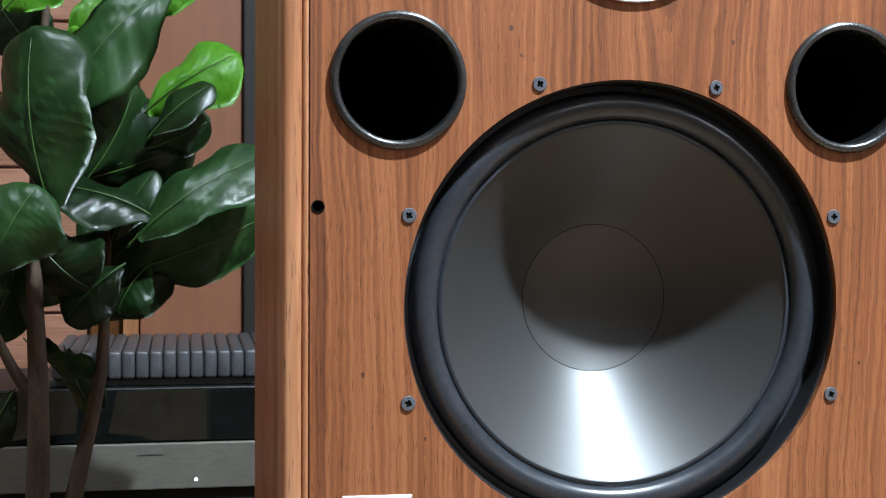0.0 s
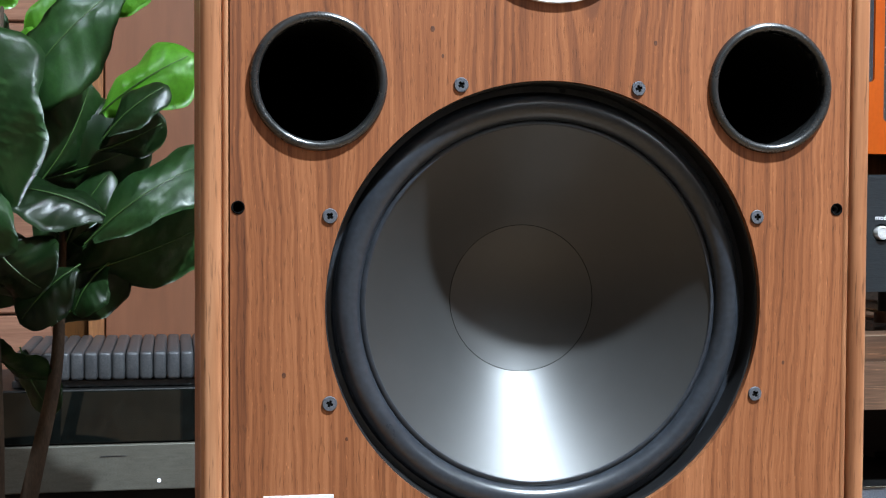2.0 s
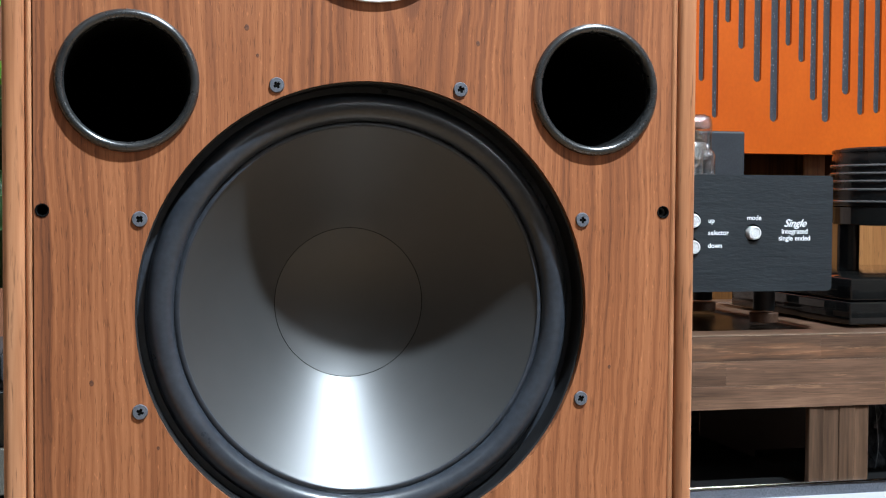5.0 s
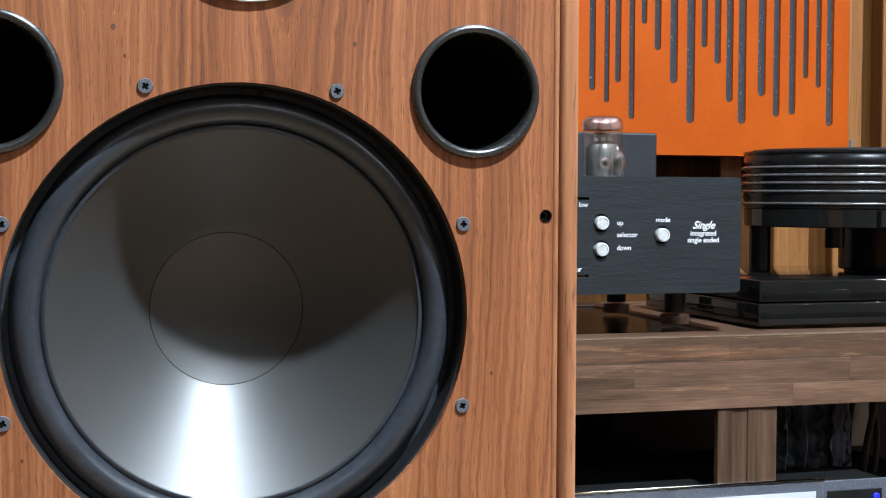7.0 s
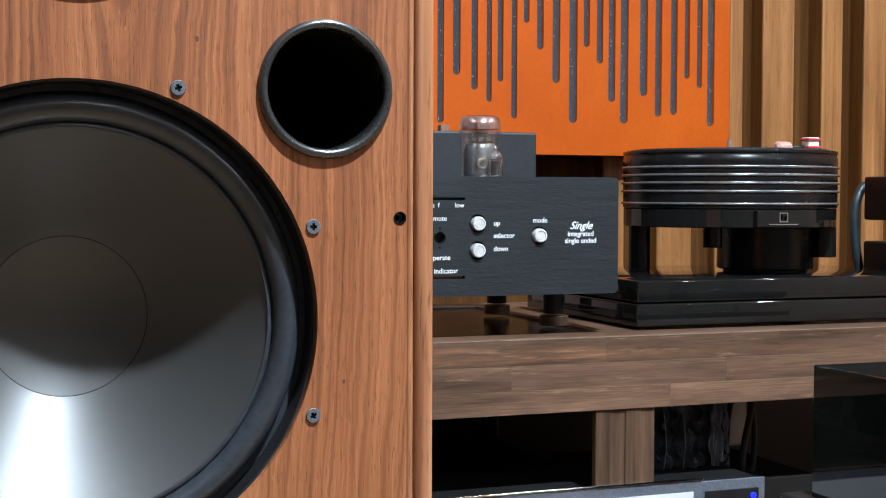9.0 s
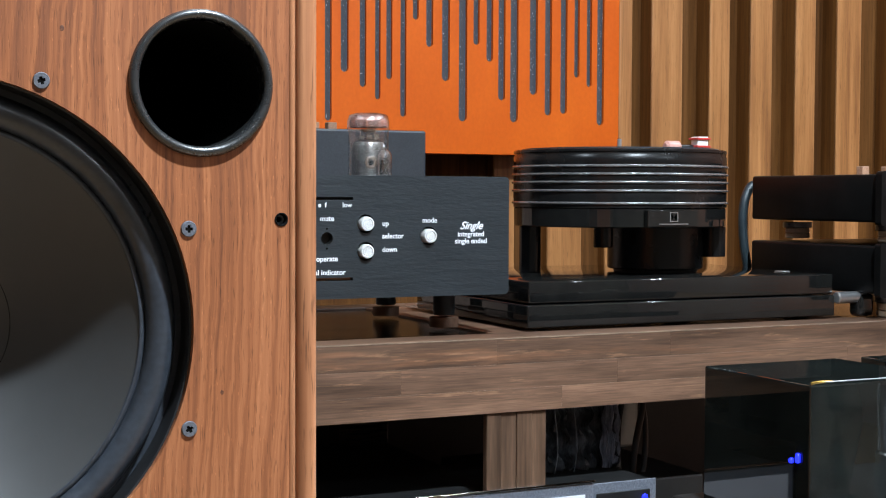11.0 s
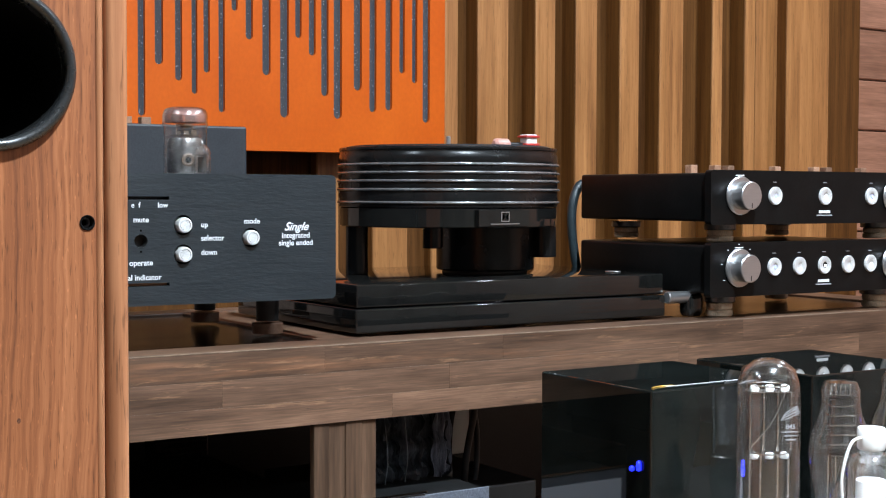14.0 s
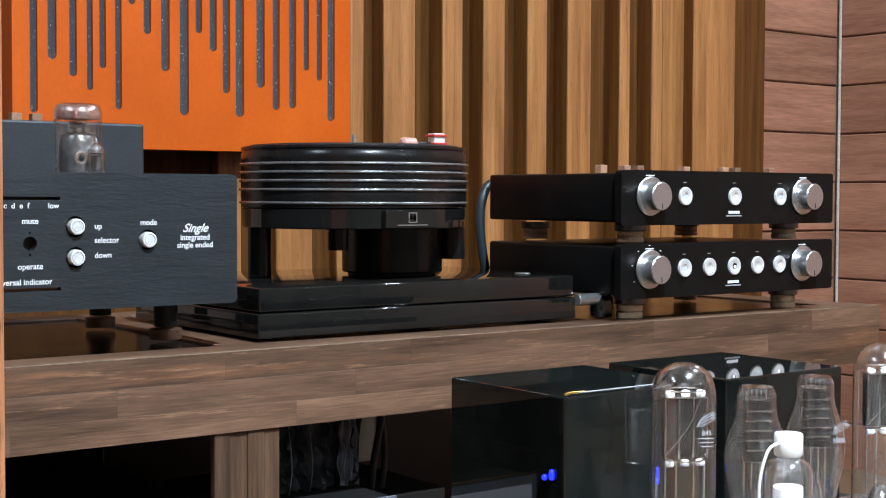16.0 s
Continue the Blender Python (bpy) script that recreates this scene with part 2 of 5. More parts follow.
M_BADGE = mat("white_badge_enamel", (0.72, 0.72, 0.74), (0.82, 0.82, 0.83), (30, 30, 30), rough=0.25)
M_RACK = mat("stained_rack_wood", (0.054, 0.029, 0.018), (0.190, 0.104, 0.064), (4, 30, 30), rough=0.42, bump=0.35, bump_scale=200, bump_stretch=(0.12, 1, 1), fine=(20, 520, 520), fine_mix=0.30, per_object=0.26, contrast=(0.30, 0.72))
scuffed(M_RACK, (0.40, 0.22, 0.12), (11, 190, 150), 0.42, (0.59, 0.67))
scuffed(M_RACK, (0.30, 0.13, 0.06), (2.2, 14, 24), 0.45, (0.56, 0.70))
M_POST = mat("stained_post_wood", (0.050, 0.027, 0.016), (0.150, 0.084, 0.050), (60, 60, 1.5), rough=0.45, bump=0.3, bump_scale=200, bump_stretch=(1, 1, 0.12), fine=(300, 300, 22), fine_mix=0.25, per_object=0.22)
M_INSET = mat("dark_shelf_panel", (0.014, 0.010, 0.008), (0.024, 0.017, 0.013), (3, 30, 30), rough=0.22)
M_AMP = mat("black_brushed_faceplate", (0.0085, 0.0115, 0.0140), (0.018, 0.0225, 0.026), (14, 60, 220), rough=0.42, fine_mix=0.12, bump=0.45, bump_scale=240, bump_stretch=(0.35, 1, 1.6), spec=0.5)
M_AMPBOX = mat("black_powder_coat", (0.014, 0.016, 0.020), (0.020, 0.022, 0.026), (60, 60, 60), rough=0.5, bump=0.1, bump_scale=900)
M_STEEL = mat("brushed_steel", (0.50, 0.50, 0.51), (0.58, 0.58, 0.59), (25, 25, 25), rough=0.30, rough_var=0.03, metal=0.9, fine=(40, 40, 900), fine_mix=0.06)
M_STEELD = mat("dark_steel", (0.10, 0.10, 0.105), (0.18, 0.18, 0.185), (60, 60, 60), rough=0.3, metal=0.8)
M_DECK = mat("polished_deck", (0.45, 0.45, 0.46), (0.60, 0.60, 0.61), (25, 25, 25), rough=0.16, metal=0.9)
M_EDGEPALE = mat("edge_wear_and_highlight", (0.06, 0.036, 0.024), (0.24, 0.17, 0.12), (30, 90, 90), rough=0.5)
M_DIMPRINT = plain("grey_print", (0.36, 0.36, 0.37), 0.5)
M_PRINT = plain("white_print", (0.75, 0.76, 0.78), 0.5)
M_ACRYL = mat("glossy_black_lacquer", (0.006, 0.006, 0.006), (0.010, 0.010, 0.009), (12, 12, 12), rough=0.035, rough_var=0.015, coat=0.1)
M_PLATTER = mat("satin_black_platter", (0.004, 0.004, 0.0042), (0.007, 0.007, 0.007), (20, 20, 20), rough=0.26, spec=0.35)
# Grey ring colour paints the continuous highlights along the platter rings.
M_RING = mat("grey_highlight_ring", (0.22, 0.22, 0.225), (0.30, 0.30, 0.305), (30, 30, 30), rough=0.22, metal=0.7)
M_BUTTON = mat("white_steel_button", (0.60, 0.60, 0.60), (0.72, 0.72, 0.72), (90, 90, 90), rough=0.32, metal=0.25)
M_PREAMP = mat("satin_black_aluminium", (0.0035, 0.0035, 0.0035), (0.006, 0.006, 0.006), (30, 30, 30), rough=0.33, bump=0.05, bump_scale=800, spec=0.14)
M_ORANGE = mat("orange_stained_panel", (0.470, 0.072, 0.0015), (0.560, 0.098, 0.003), (9, 9, 6), rough=0.55, bump=0.12, bump_scale=260, fine=(160, 160, 120), fine_mix=0.05, spec=0.22)
M_FELT = mat("grey_flecked_foam", (0.050, 0.052, 0.058), (0.60, 0.60, 0.62), (330, 330, 330), rough=0.95, contrast=(0.62, 0.73), bump=0.6, bump_scale=500)
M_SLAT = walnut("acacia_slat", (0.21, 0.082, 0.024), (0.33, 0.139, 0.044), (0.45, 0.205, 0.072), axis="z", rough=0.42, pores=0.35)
# Core darker than the face strip, standing in for shade on slat sides.
M_SLATSIDE = walnut("shaded_slat_core", (0.085, 0.030, 0.006), (0.135, 0.050, 0.011), (0.185, 0.074, 0.018), axis="z", rough=0.6, pores=0.3, spec=0.15)
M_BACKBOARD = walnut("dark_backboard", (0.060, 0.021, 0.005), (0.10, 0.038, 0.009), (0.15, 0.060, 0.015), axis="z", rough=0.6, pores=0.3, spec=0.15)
M_TILE = mat("terracotta_plank_tile", (0.24, 0.105, 0.062), (0.40, 0.19, 0.118), (3, 3, 34), rough=0.55, bump=0.6, bump_scale=60, bump_stretch=(0.25, 0.25, 3), per_object=0.10, fine=(20, 20, 300), fine_mix=0.18)
M_GROUT = mat("pale_grout", (0.20, 0.13, 0.10), (0.34, 0.24, 0.19), (60, 60, 60), rough=0.9)
M_GROUTW = mat("white_corner_grout", (0.45, 0.38, 0.32), (0.62, 0.55, 0.48), (40, 40, 25), rough=0.8)
M_PANELWOOD = mat("reddish_wall_panel", (0.20, 0.075, 0.036), (0.27, 0.105, 0.052), (7, 7, 2), rough=0.5, fine=(90, 90, 9), fine_mix=0.07)
M_DARKGAP = mat("near_black_gap", (0.005, 0.003, 0.002), (0.009, 0.006, 0.004), (30, 30, 5), rough=0.6)
M_STRIP = mat("orange_brown_trim", (0.28, 0.11, 0.04), (0.38, 0.16, 0.06), (40, 40, 4), rough=0.5)
M_PAINT = mat("brown_wall_paint", (0.11, 0.085, 0.065), (0.14, 0.11, 0.085), (2, 2, 2), rough=0.85, bump=0.1, bump_scale=120)
M_CEIL = mat("ceiling_paint", (0.62, 0.58, 0.52), (0.68, 0.64, 0.58), (2, 2, 2), rough=0.9)
M_FLOOR = walnut("floor_plank", (0.11, 0.07, 0.038), (0.185, 0.118, 0.066), (0.26, 0.172, 0.10), axis="y", rough=0.4)
M_GLASS = plain("clear_tube_glass", (1, 1, 1), 0.0, 0.0, glass=1.0, ior=1.5, coat=1.0)
M_PLATE = mat("grey_tube_plate", (0.05, 0.048, 0.046), (0.16, 0.155, 0.15), (120, 120, 30), rough=0.24, metal=0.85)
M_BRIGHT = plain("bright_nickel", (0.85, 0.83, 0.80), 0.18, 1.0)
M_CERAMIC = plain("white_ceramic", (0.80, 0.79, 0.77), 0.35)
M_GETTER = plain("getter_silver", (0.6, 0.58, 0.56), 0.12, 1.0)
M_FLASH = plain("getter_mirror", (0.62, 0.40, 0.36), 0.15, 0.9)
M_AMBER = plain("amber_mica", (0.30, 0.13, 0.05), 0.4)
M_AMBERB = mat("scorched_metal", (0.03, 0.017, 0.01), (0.10, 0.062, 0.038), (300, 300, 300), rough=0.4)
M_ANODE = mat("silvery_anode", (0.07, 0.068, 0.066), (0.20, 0.19, 0.18), (70, 70, 70), rough=0.30, metal=0.8)
M_LEAF = mat("glossy_leaf", (0.015, 0.050, 0.014), (0.034, 0.098, 0.024), (22, 22, 22), rough=0.36, bump=0.2, bump_scale=160, per_object=0.5, fine_mix=0.10, spec=0.8)
M_RIB = mat("pale_midrib", (0.035, 0.085, 0.02), (0.06, 0.13, 0.03), (60, 60, 60), rough=0.4)
M_LEAFY = mat("young_leaf", (0.075, 0.27, 0.015), (0.13, 0.38, 0.03), (22, 22, 22), rough=0.36, bump=0.15, bump_scale=160, per_object=0.15, fine_mix=0.10)
M_BARK = mat("brown_stem", (0.05, 0.032, 0.02), (0.11, 0.075, 0.05), (70, 70, 20), rough=0.8, bump=0.6, bump_scale=220)
M_SILVER = mat("grey_anodised_panel", (0.14, 0.133, 0.11), (0.19, 0.18, 0.15), (40, 40, 200), rough=0.45, metal=0.3)
M_HEAT = mat("grey_heat_sink", (0.075, 0.078, 0.086), (0.11, 0.114, 0.122), (50, 50, 50), rough=0.45, metal=0.4)
M_BLACK = mat("matt_black_metal", (0.006, 0.006, 0.006), (0.011, 0.011, 0.011), (40, 40, 40), rough=0.5)
M_SMOKE = mat("smoked_gloss_black", (0.004, 0.005, 0.0045), (0.008, 0.010, 0.009), (8, 8, 8), rough=0.022, rough_var=0.008)
M_PALEBLUE = plain("pale_blue_led", (0.3, 0.35, 0.9), 0.4, emit=(0.25, 0.35, 1.0), strength=1.2)
M_BLUE = plain("blue_led", (0.0, 0.0, 0.3), 0.4, emit=(0.01, 0.02, 1.0), strength=3.0)
M_LED = plain("white_led", (0.9, 0.9, 1.0), 0.4, emit=(0.85, 0.9, 1.0), strength=1.6)
M_SCREEN = plain("pale_screen", (0.55, 0.57, 0.62), 0.15, emit=(0.6, 0.65, 0.8), strength=0.25)
M_BEZEL = mat("blue_grey_bezel", (0.14, 0.155, 0.19), (0.19, 0.205, 0.24), (50, 50, 50), rough=0.35, metal=0.3)
M_CABLE = mat("black_cable", (0.01, 0.01, 0.011), (0.018, 0.018, 0.02), (60, 60, 60), rough=0.5)
M_TEAL = mat("teal_cable", (0.012, 0.02, 0.024), (0.022, 0.034, 0.04), (60, 60, 60), rough=0.45)
M_BAG = mat("grey_plastic_film", (0.02, 0.022, 0.025), (0.34, 0.36, 0.40), (60, 60, 8), rough=0.2, bump=0.8, bump_scale=90, bump_stretch=(1.6, 1, 0.25))
M_STRIPFILM = mat("speckled_grey_film", (0.10, 0.11, 0.14), (0.42, 0.45, 0.55), (260, 260, 40), rough=0.3, bump=0.6, bump_scale=220)
M_WOODFOOT = mat("pale_wood_foot", (0.50, 0.38, 0.26), (0.66, 0.52, 0.38), (90, 90, 30), rough=0.5)
M_CUBE = mat("reddish_wood_cube", (0.20, 0.10, 0.06), (0.34, 0.19, 0.12), (120, 120, 60), rough=0.5, per_object=0.35)
M_RED = plain("red_plastic", (0.5, 0.05, 0.04), 0.3)
M_PINK = mat("pink_headshell", (0.45, 0.22, 0.18), (0.55, 0.3, 0.25), (90, 90, 90), rough=0.35)
M_GOLD = plain("gold_print", (0.55, 0.33, 0.06), 0.35, 0.6)
M_LAMP = plain("lamp_diffuser", (0.9, 0.85, 0.75), 0.5, emit=(0.845, 1.0, 1.14), strength=14)


# ---- building helpers ----
def thing(name, x, y, z, label, category, group="", kind="", rz=0):
    ob = new(name)
    ob.matrix_basis = pose(x, y, z, 0, 0, rz)
    return tagged(ob, label, category, group, kind)


def part(name, bm, material, parent=None, label="", smooth=None):
    me = bpy.data.meshes.new(name)
    bmesh.ops.recalc_face_normals(bm, faces=bm.faces)
    if smooth is not None:
        lim = radians(smooth)
        for f in bm.faces:
            f.smooth = True
        for e in bm.edges:
            if len(e.link_faces) == 2 and e.calc_face_angle(0) > lim:
                e.smooth = False
    bm.to_mesh(me)
    bm.free()
    me.materials.append(material)
    ob = new(name, me)
    if parent is not None:
        ob.parent = parent
    if label:
        ob["label"] = label
    return ob


def box(x0, x1, y0, y1, z0, z1, bevel=0.0, seg=2, bm=None):
    own = bm is None
    bm = bm or bmesh.new()
    r = bmesh.ops.create_cube(bm, size=1, matrix=Matrix.Translation(((x0 + x1) / 2, (y0 + y1) / 2, (z0 + z1) / 2)) @ Matrix.Diagonal((x1 - x0, y1 - y0, z1 - z0, 1)))
    if bevel:
        vs = set(r["verts"])
        es = [e for e in bm.edges if e.verts[0] in vs and e.verts[1] in vs]
        bmesh.ops.bevel(bm, geom=es, offset=bevel, segments=seg, affect="EDGES", profile=0.5)
    return bm


def lathe(profile, seg=48, axis="z", centre=(0, 0, 0), bm=None, close=False):
    """Turn (radius, height) pairs round an axis: z up, or y into the depth."""
    bm = bm or bmesh.new()
    rings = []
    for r, h in profile:
        ring = []
        n = 1 if r < 1e-6 else seg
        for i in range(n):
            a = 2 * math.pi * i / seg
            p = (r * math.cos(a), r * math.sin(a), h) if axis == "z" else (r * math.cos(a), h, r * math.sin(a)) if axis == "y" else (h, r * math.cos(a), r * math.sin(a))
            ring.append(bm.verts.new(Vector(p) + Vector(centre)))
        rings.append(ring)
    pairs = list(zip(rings, rings[1:])) + ([(rings[-1], rings[0])] if close else [])
    for a, b in pairs:
        for i in range(seg):
            j = (i + 1) % seg
            if len(a) == 1 and len(b) == 1:
                continue
            if len(a) == 1:
                bm.faces.new((a[0], b[i], b[j]))
            elif len(b) == 1:
                bm.faces.new((a[i], a[j], b[0]))
            else:
                bm.faces.new((a[i], a[j], b[j], b[i]))
    return bm


def cyl(r, h, axis="z", centre=(0, 0, 0), bevel=0.0006, seg=28, bm=None):
    b = min(bevel, r * 0.4, h * 0.4)
    return lathe([(0, 0), (r - b, 0), (r, b), (r, h - b), (r - b, h), (0, h)], seg, axis, centre, bm)


def ring_pts(cx, cz, r, n=48):
    return [(cx + r * math.cos(2 * math.pi * i / n), cz + r * math.sin(2 * math.pi * i / n)) for i in range(n)]


def slot_pts(cx, z0, z1, w, n=8):
    r = w / 2
    low = [(cx + r * math.cos(a), z0 + r + r * math.sin(a)) for a in (math.pi + math.pi * i / n for i in range(n + 1))]
    high = [(cx + r * math.cos(a), z1 - r + r * math.sin(a)) for a in (math.pi * i / n for i in range(n + 1))]
    return low + high


def plate(outline, holes, y0, y1):
    """A board in the xz plane from y0 back to y1, with holes through it."""
    bm = bmesh.new()
    edges = []
    for loop in [outline] + holes:
        vs = [bm.verts.new((x, y0, z)) for x, z in loop]
        edges += [bm.edges.new((a, b)) for a, b in zip(vs, vs[1:] + vs[:1])]
    bmesh.ops.triangle_fill(bm, edges=edges, use_beauty=True)
    r = bmesh.ops.extrude_face_region(bm, geom=bm.faces[:])
    bmesh.ops.translate(bm, verts=[v for v in r["geom"] if isinstance(v, bmesh.types.BMVert)], vec=(0, y1 - y0, 0))
    return bm


def rect(x0, x1, z0, z1, r=0.0, n=5):
    if not r:
        return [(x0, z0), (x1, z0), (x1, z1), (x0, z1)]
    out = []
    for cx, cz, a0 in ((x1 - r, z1 - r, 0), (x0 + r, z1 - r, 90), (x0 + r, z0 + r, 180), (x1 - r, z0 + r, 270)):
        out += [(cx + r * math.cos(radians(a0 + 90 * i / n)), cz + r * math.sin(radians(a0 + 90 * i / n))) for i in range(n + 1)]
    return out


def pipe(points, r, seg=10, bm=None, taper=None, steps=6):
    """A round tube along a smooth line through the points."""
    bm = bm or bmesh.new()
    pts = [Vector(p) for p in points]
    line = []
    for i in range(len(pts) - 1):
        p0, p1, p2, p3 = pts[max(i - 1, 0)], pts[i], pts[i + 1], pts[min(i + 2, len(pts) - 1)]
        for k in range(steps):
            t = k / steps
            line.append(0.5 * (2 * p1 + (p2 - p0) * t + (2 * p0 - 5 * p1 + 4 * p2 - p3) * t * t + (3 * p1 - p0 - 3 * p2 + p3) * t ** 3))
    line.append(pts[-1])
    rings = []
    for i, p in enumerate(line):
        d = (line[min(i + 1, len(line) - 1)] - line[max(i - 1, 0)]).normalized()
        side = d.cross(Vector((0.31, 0.9, 0.2))).normalized()
        up = side.cross(d)
        rr = r if taper is None else r + (taper - r) * i / (len(line) - 1)
        rings.append([bm.verts.new(p + rr * (side * math.cos(2 * math.pi * k / seg) + up * math.sin(2 * math.pi * k / seg))) for k in range(seg)])
    for a, b in zip(rings, rings[1:]):
        for k in range(seg):
            bm.faces.new((a[k], a[(k + 1) % seg], b[(k + 1) % seg], b[k]))
    bm.faces.new(rings[0])
    bm.faces.new(rings[-1])
    return bm


def words(text, size, x, y, z, parent, material=None, align="LEFT", shear=0.0, name="lettering"):
    cu = bpy.data.curves.new("words", "FONT")
    cu.body, cu.size, cu.align_x, cu.extrude, cu.shear = text, size, align, 0.0002, shear
    cu.offset = size * 0.012
    tmp = new("words", cu)
    me = bpy.data.meshes.new_from_object(tmp.evaluated_get(bpy.context.evaluated_depsgraph_get()))
    bpy.data.objects.remove(tmp)
    me.name = name
    me.materials.clear()
    me.materials.append(material or M_PRINT)
    ob = new(name, me)
    ob.parent = parent
    ob.matrix_basis = pose(x, y, z, 90, 0, 0)
    return ob


def bar(x0, x1, z0, z1, y, parent, material=None):
    return part("lettering_bar", box(x0, x1, y - 0.0004, y + 0.0004, z0, z1), material or M_PRINT, parent)


# ---- room ----
X0, X1, Y0, YB = -2.2, 2.932, -3.2, 1.60


def structure(name, bm, material, label, category, smooth=None):
    return tagged(part(name, bm, material, None, "", smooth), label, category, "", "structure")


structure("floor", box(X0 - 0.1, X1 + 0.1, Y0 - 0.1, YB + 0.1, -0.06, 0), M_FLOOR, "dark brown wooden plank floor of the listening room", "floor")
structure("ceiling", box(X0 - 0.1, X1 + 0.1, Y0 - 0.1, YB + 0.1, CEIL, CEIL + 0.08), M_CEIL, "pale painted ceiling with small downlights", "ceiling")
wall_back = structure("wall_back", box(X0 - 0.1, X1 + 0.1, YB + 0.008, YB + 0.12, 0, CEIL), M_GROUT, "back wall clad with terracotta plank tiles", "wall")
structure("wall_left", box(X0 - 0.12, X0, Y0 - 0.1, YB + 0.1, 0, CEIL), M_PAINT, "dull brown painted side wall", "wall")
wall_right = structure("wall_right", box(X1 + 0.008, X1 + 0.12, Y0 - 0.1, YB + 0.1, 0, CEIL), M_GROUT, "side wall clad with terracotta plank tiles", "wall")
structure("wall_front", box(X0 - 0.1, X1 + 0.1, Y0 - 0.12, Y0, 0, CEIL), M_PAINT, "dull brown painted wall behind the listener", "wall")

# Fixtures are out of view; all but the first house added fill.
for lx, ly, lp, ls in LAMPS:
    dl = thing("downlight", lx, ly, CEIL, "one of six unseen ceiling downlights, five of them added fill", "ceiling light", "ceiling downlights")
    part("trim_ring", lathe([(ls * 0.56, -0.001), (ls * 0.56, -0.012), (ls * 0.72, -0.012), (ls * 0.74, -0.001)], 32, close=True), M_BADGE, dl, smooth=40)
    part("diffuser", cyl(ls * 0.55, 0.006, "z", (0, 0, -0.008)), M_LAMP, dl)

# slatted diffuser on the back wall
slatwall = thing("slatted_diffuser", 1.9, YB, 0, "wall diffuser of upright acacia slats over dark boards", "wall panel")
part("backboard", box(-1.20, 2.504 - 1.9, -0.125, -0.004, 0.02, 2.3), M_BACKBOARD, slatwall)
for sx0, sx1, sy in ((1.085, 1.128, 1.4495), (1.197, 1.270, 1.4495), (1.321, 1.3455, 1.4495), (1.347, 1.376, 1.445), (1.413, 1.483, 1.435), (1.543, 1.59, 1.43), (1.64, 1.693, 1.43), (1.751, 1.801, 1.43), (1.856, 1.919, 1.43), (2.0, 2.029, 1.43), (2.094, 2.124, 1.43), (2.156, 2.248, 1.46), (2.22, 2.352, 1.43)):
    body = part("slat", box(sx0 - 1.9, sx1 - 1.9, sy - YB + 0.005, -0.1255, 0.02, 2.3, 0.0005, 1), M_SLATSIDE, slatwall, "slat core coloured dark for side shade")
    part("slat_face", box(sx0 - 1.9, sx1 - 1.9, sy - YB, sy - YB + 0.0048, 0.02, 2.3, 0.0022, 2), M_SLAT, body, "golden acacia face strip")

# orange absorber panel
PX0, PX1, PZ0, PZ1, PY = 0.712, 1.312, 0.770, 1.370, 1.392
panel = thing("acoustic_panel", (PX0 + PX1) / 2, PY, PZ0, "orange stained acoustic panel with rounded vertical slots", "acoustic panel")
cx = (PX0 + PX1) / 2
holes = []
SLOT_LOW = ((0.745, 0.821, 0.012), (0.774, 0.903, 0.014), (0.807, 0.879, 0.012), (0.834, 0.859, 0.01), (0.855, 0.894, 0.011), (0.881, 0.831, 0.011), (0.904, 0.997, 0.011), (0.93, 0.952, 0.013), (0.961, 0.895, 0.015), (0.994, 0.826, 0.016), (1.02, 0.96, 0.012), (1.046, 0.932, 0.013), (1.07, 0.865, 0.014), (1.095, 0.827, 0.016), (1.134, 0.877, 0.016), (1.164, 0.841, 0.014), (1.196, 0.845, 0.014), (1.223, 0.911, 0.011), (1.249, 0.895, 0.011), (1.273, 0.826, 0.015))
for i, (sx, sz, sw) in enumerate(SLOT_LOW):
    top = PZ1 - 0.04 - 0.09 * abs(math.sin(i * 2.3))
    holes.append(slot_pts(sx - cx, sz - PZ0, top - PZ0, sw))
part("slotted_board", plate(rect(PX0 - cx, PX1 - cx, 0, PZ1 - PZ0), holes, 0, 0.0065), M_ORANGE, panel)
part("foam_core", box(PX0 - cx + 0.012, PX1 - cx - 0.012, 0.0068, 0.05, 0.012, PZ1 - PZ0 - 0.012), M_FELT, panel, "grey flecked acoustic foam")
part("frame", plate(rect(PX0 - cx, PX1 - cx, 0, PZ1 - PZ0), [rect(PX0 - cx + 0.010, PX1 - cx - 0.010, 0.010, PZ1 - PZ0 - 0.010)], 0.0068, 0.055), M_ORANGE, panel)

# left part of the back wall
doorpanel = thing("wall_panel", -0.26, YB, 0, "reddish brown smooth wooden wall panel with trim", "wall panel")
part("board", box(-0.085, 0.088, -0.03, 0.006, 0.02, 2.2, 0.002), M_PANELWOOD, doorpanel)
# Near-black board paints in the dark gap beside the panel.
part("gap_strip", box(0.089, 0.40, -0.045, 0.006, 0.02, 2.2, 0.002), M_DARKGAP, doorpanel, "near-black strip painting a dark gap")
part("light_trim", box(-0.113, -0.087, -0.04, 0.006, 0.02, 2.2, 0.002), M_STRIP, doorpanel, "orange brown wooden strip")
part("dark_strip", box(-0.167, -0.115, -0.02, 0.006, 0.02, 2.2, 0.002), M_BACKBOARD, doorpanel)

# ---- loudspeaker ----
SPW, SPD, SPZ0, SPZ1, WZ = 0.2163, 0.330, 0.06, 1.16, 0.622
speaker = thing("loudspeaker", 0, 0, 0, "walnut veneered floor loudspeaker with black woofer and two round ports", "loudspeaker")
holes = [ring_pts(0, WZ, 0.1415, 96), ring_pts(-0.1455, 0.760, 0.0385), ring_pts(0.1465, 0.7615, 0.0385)]
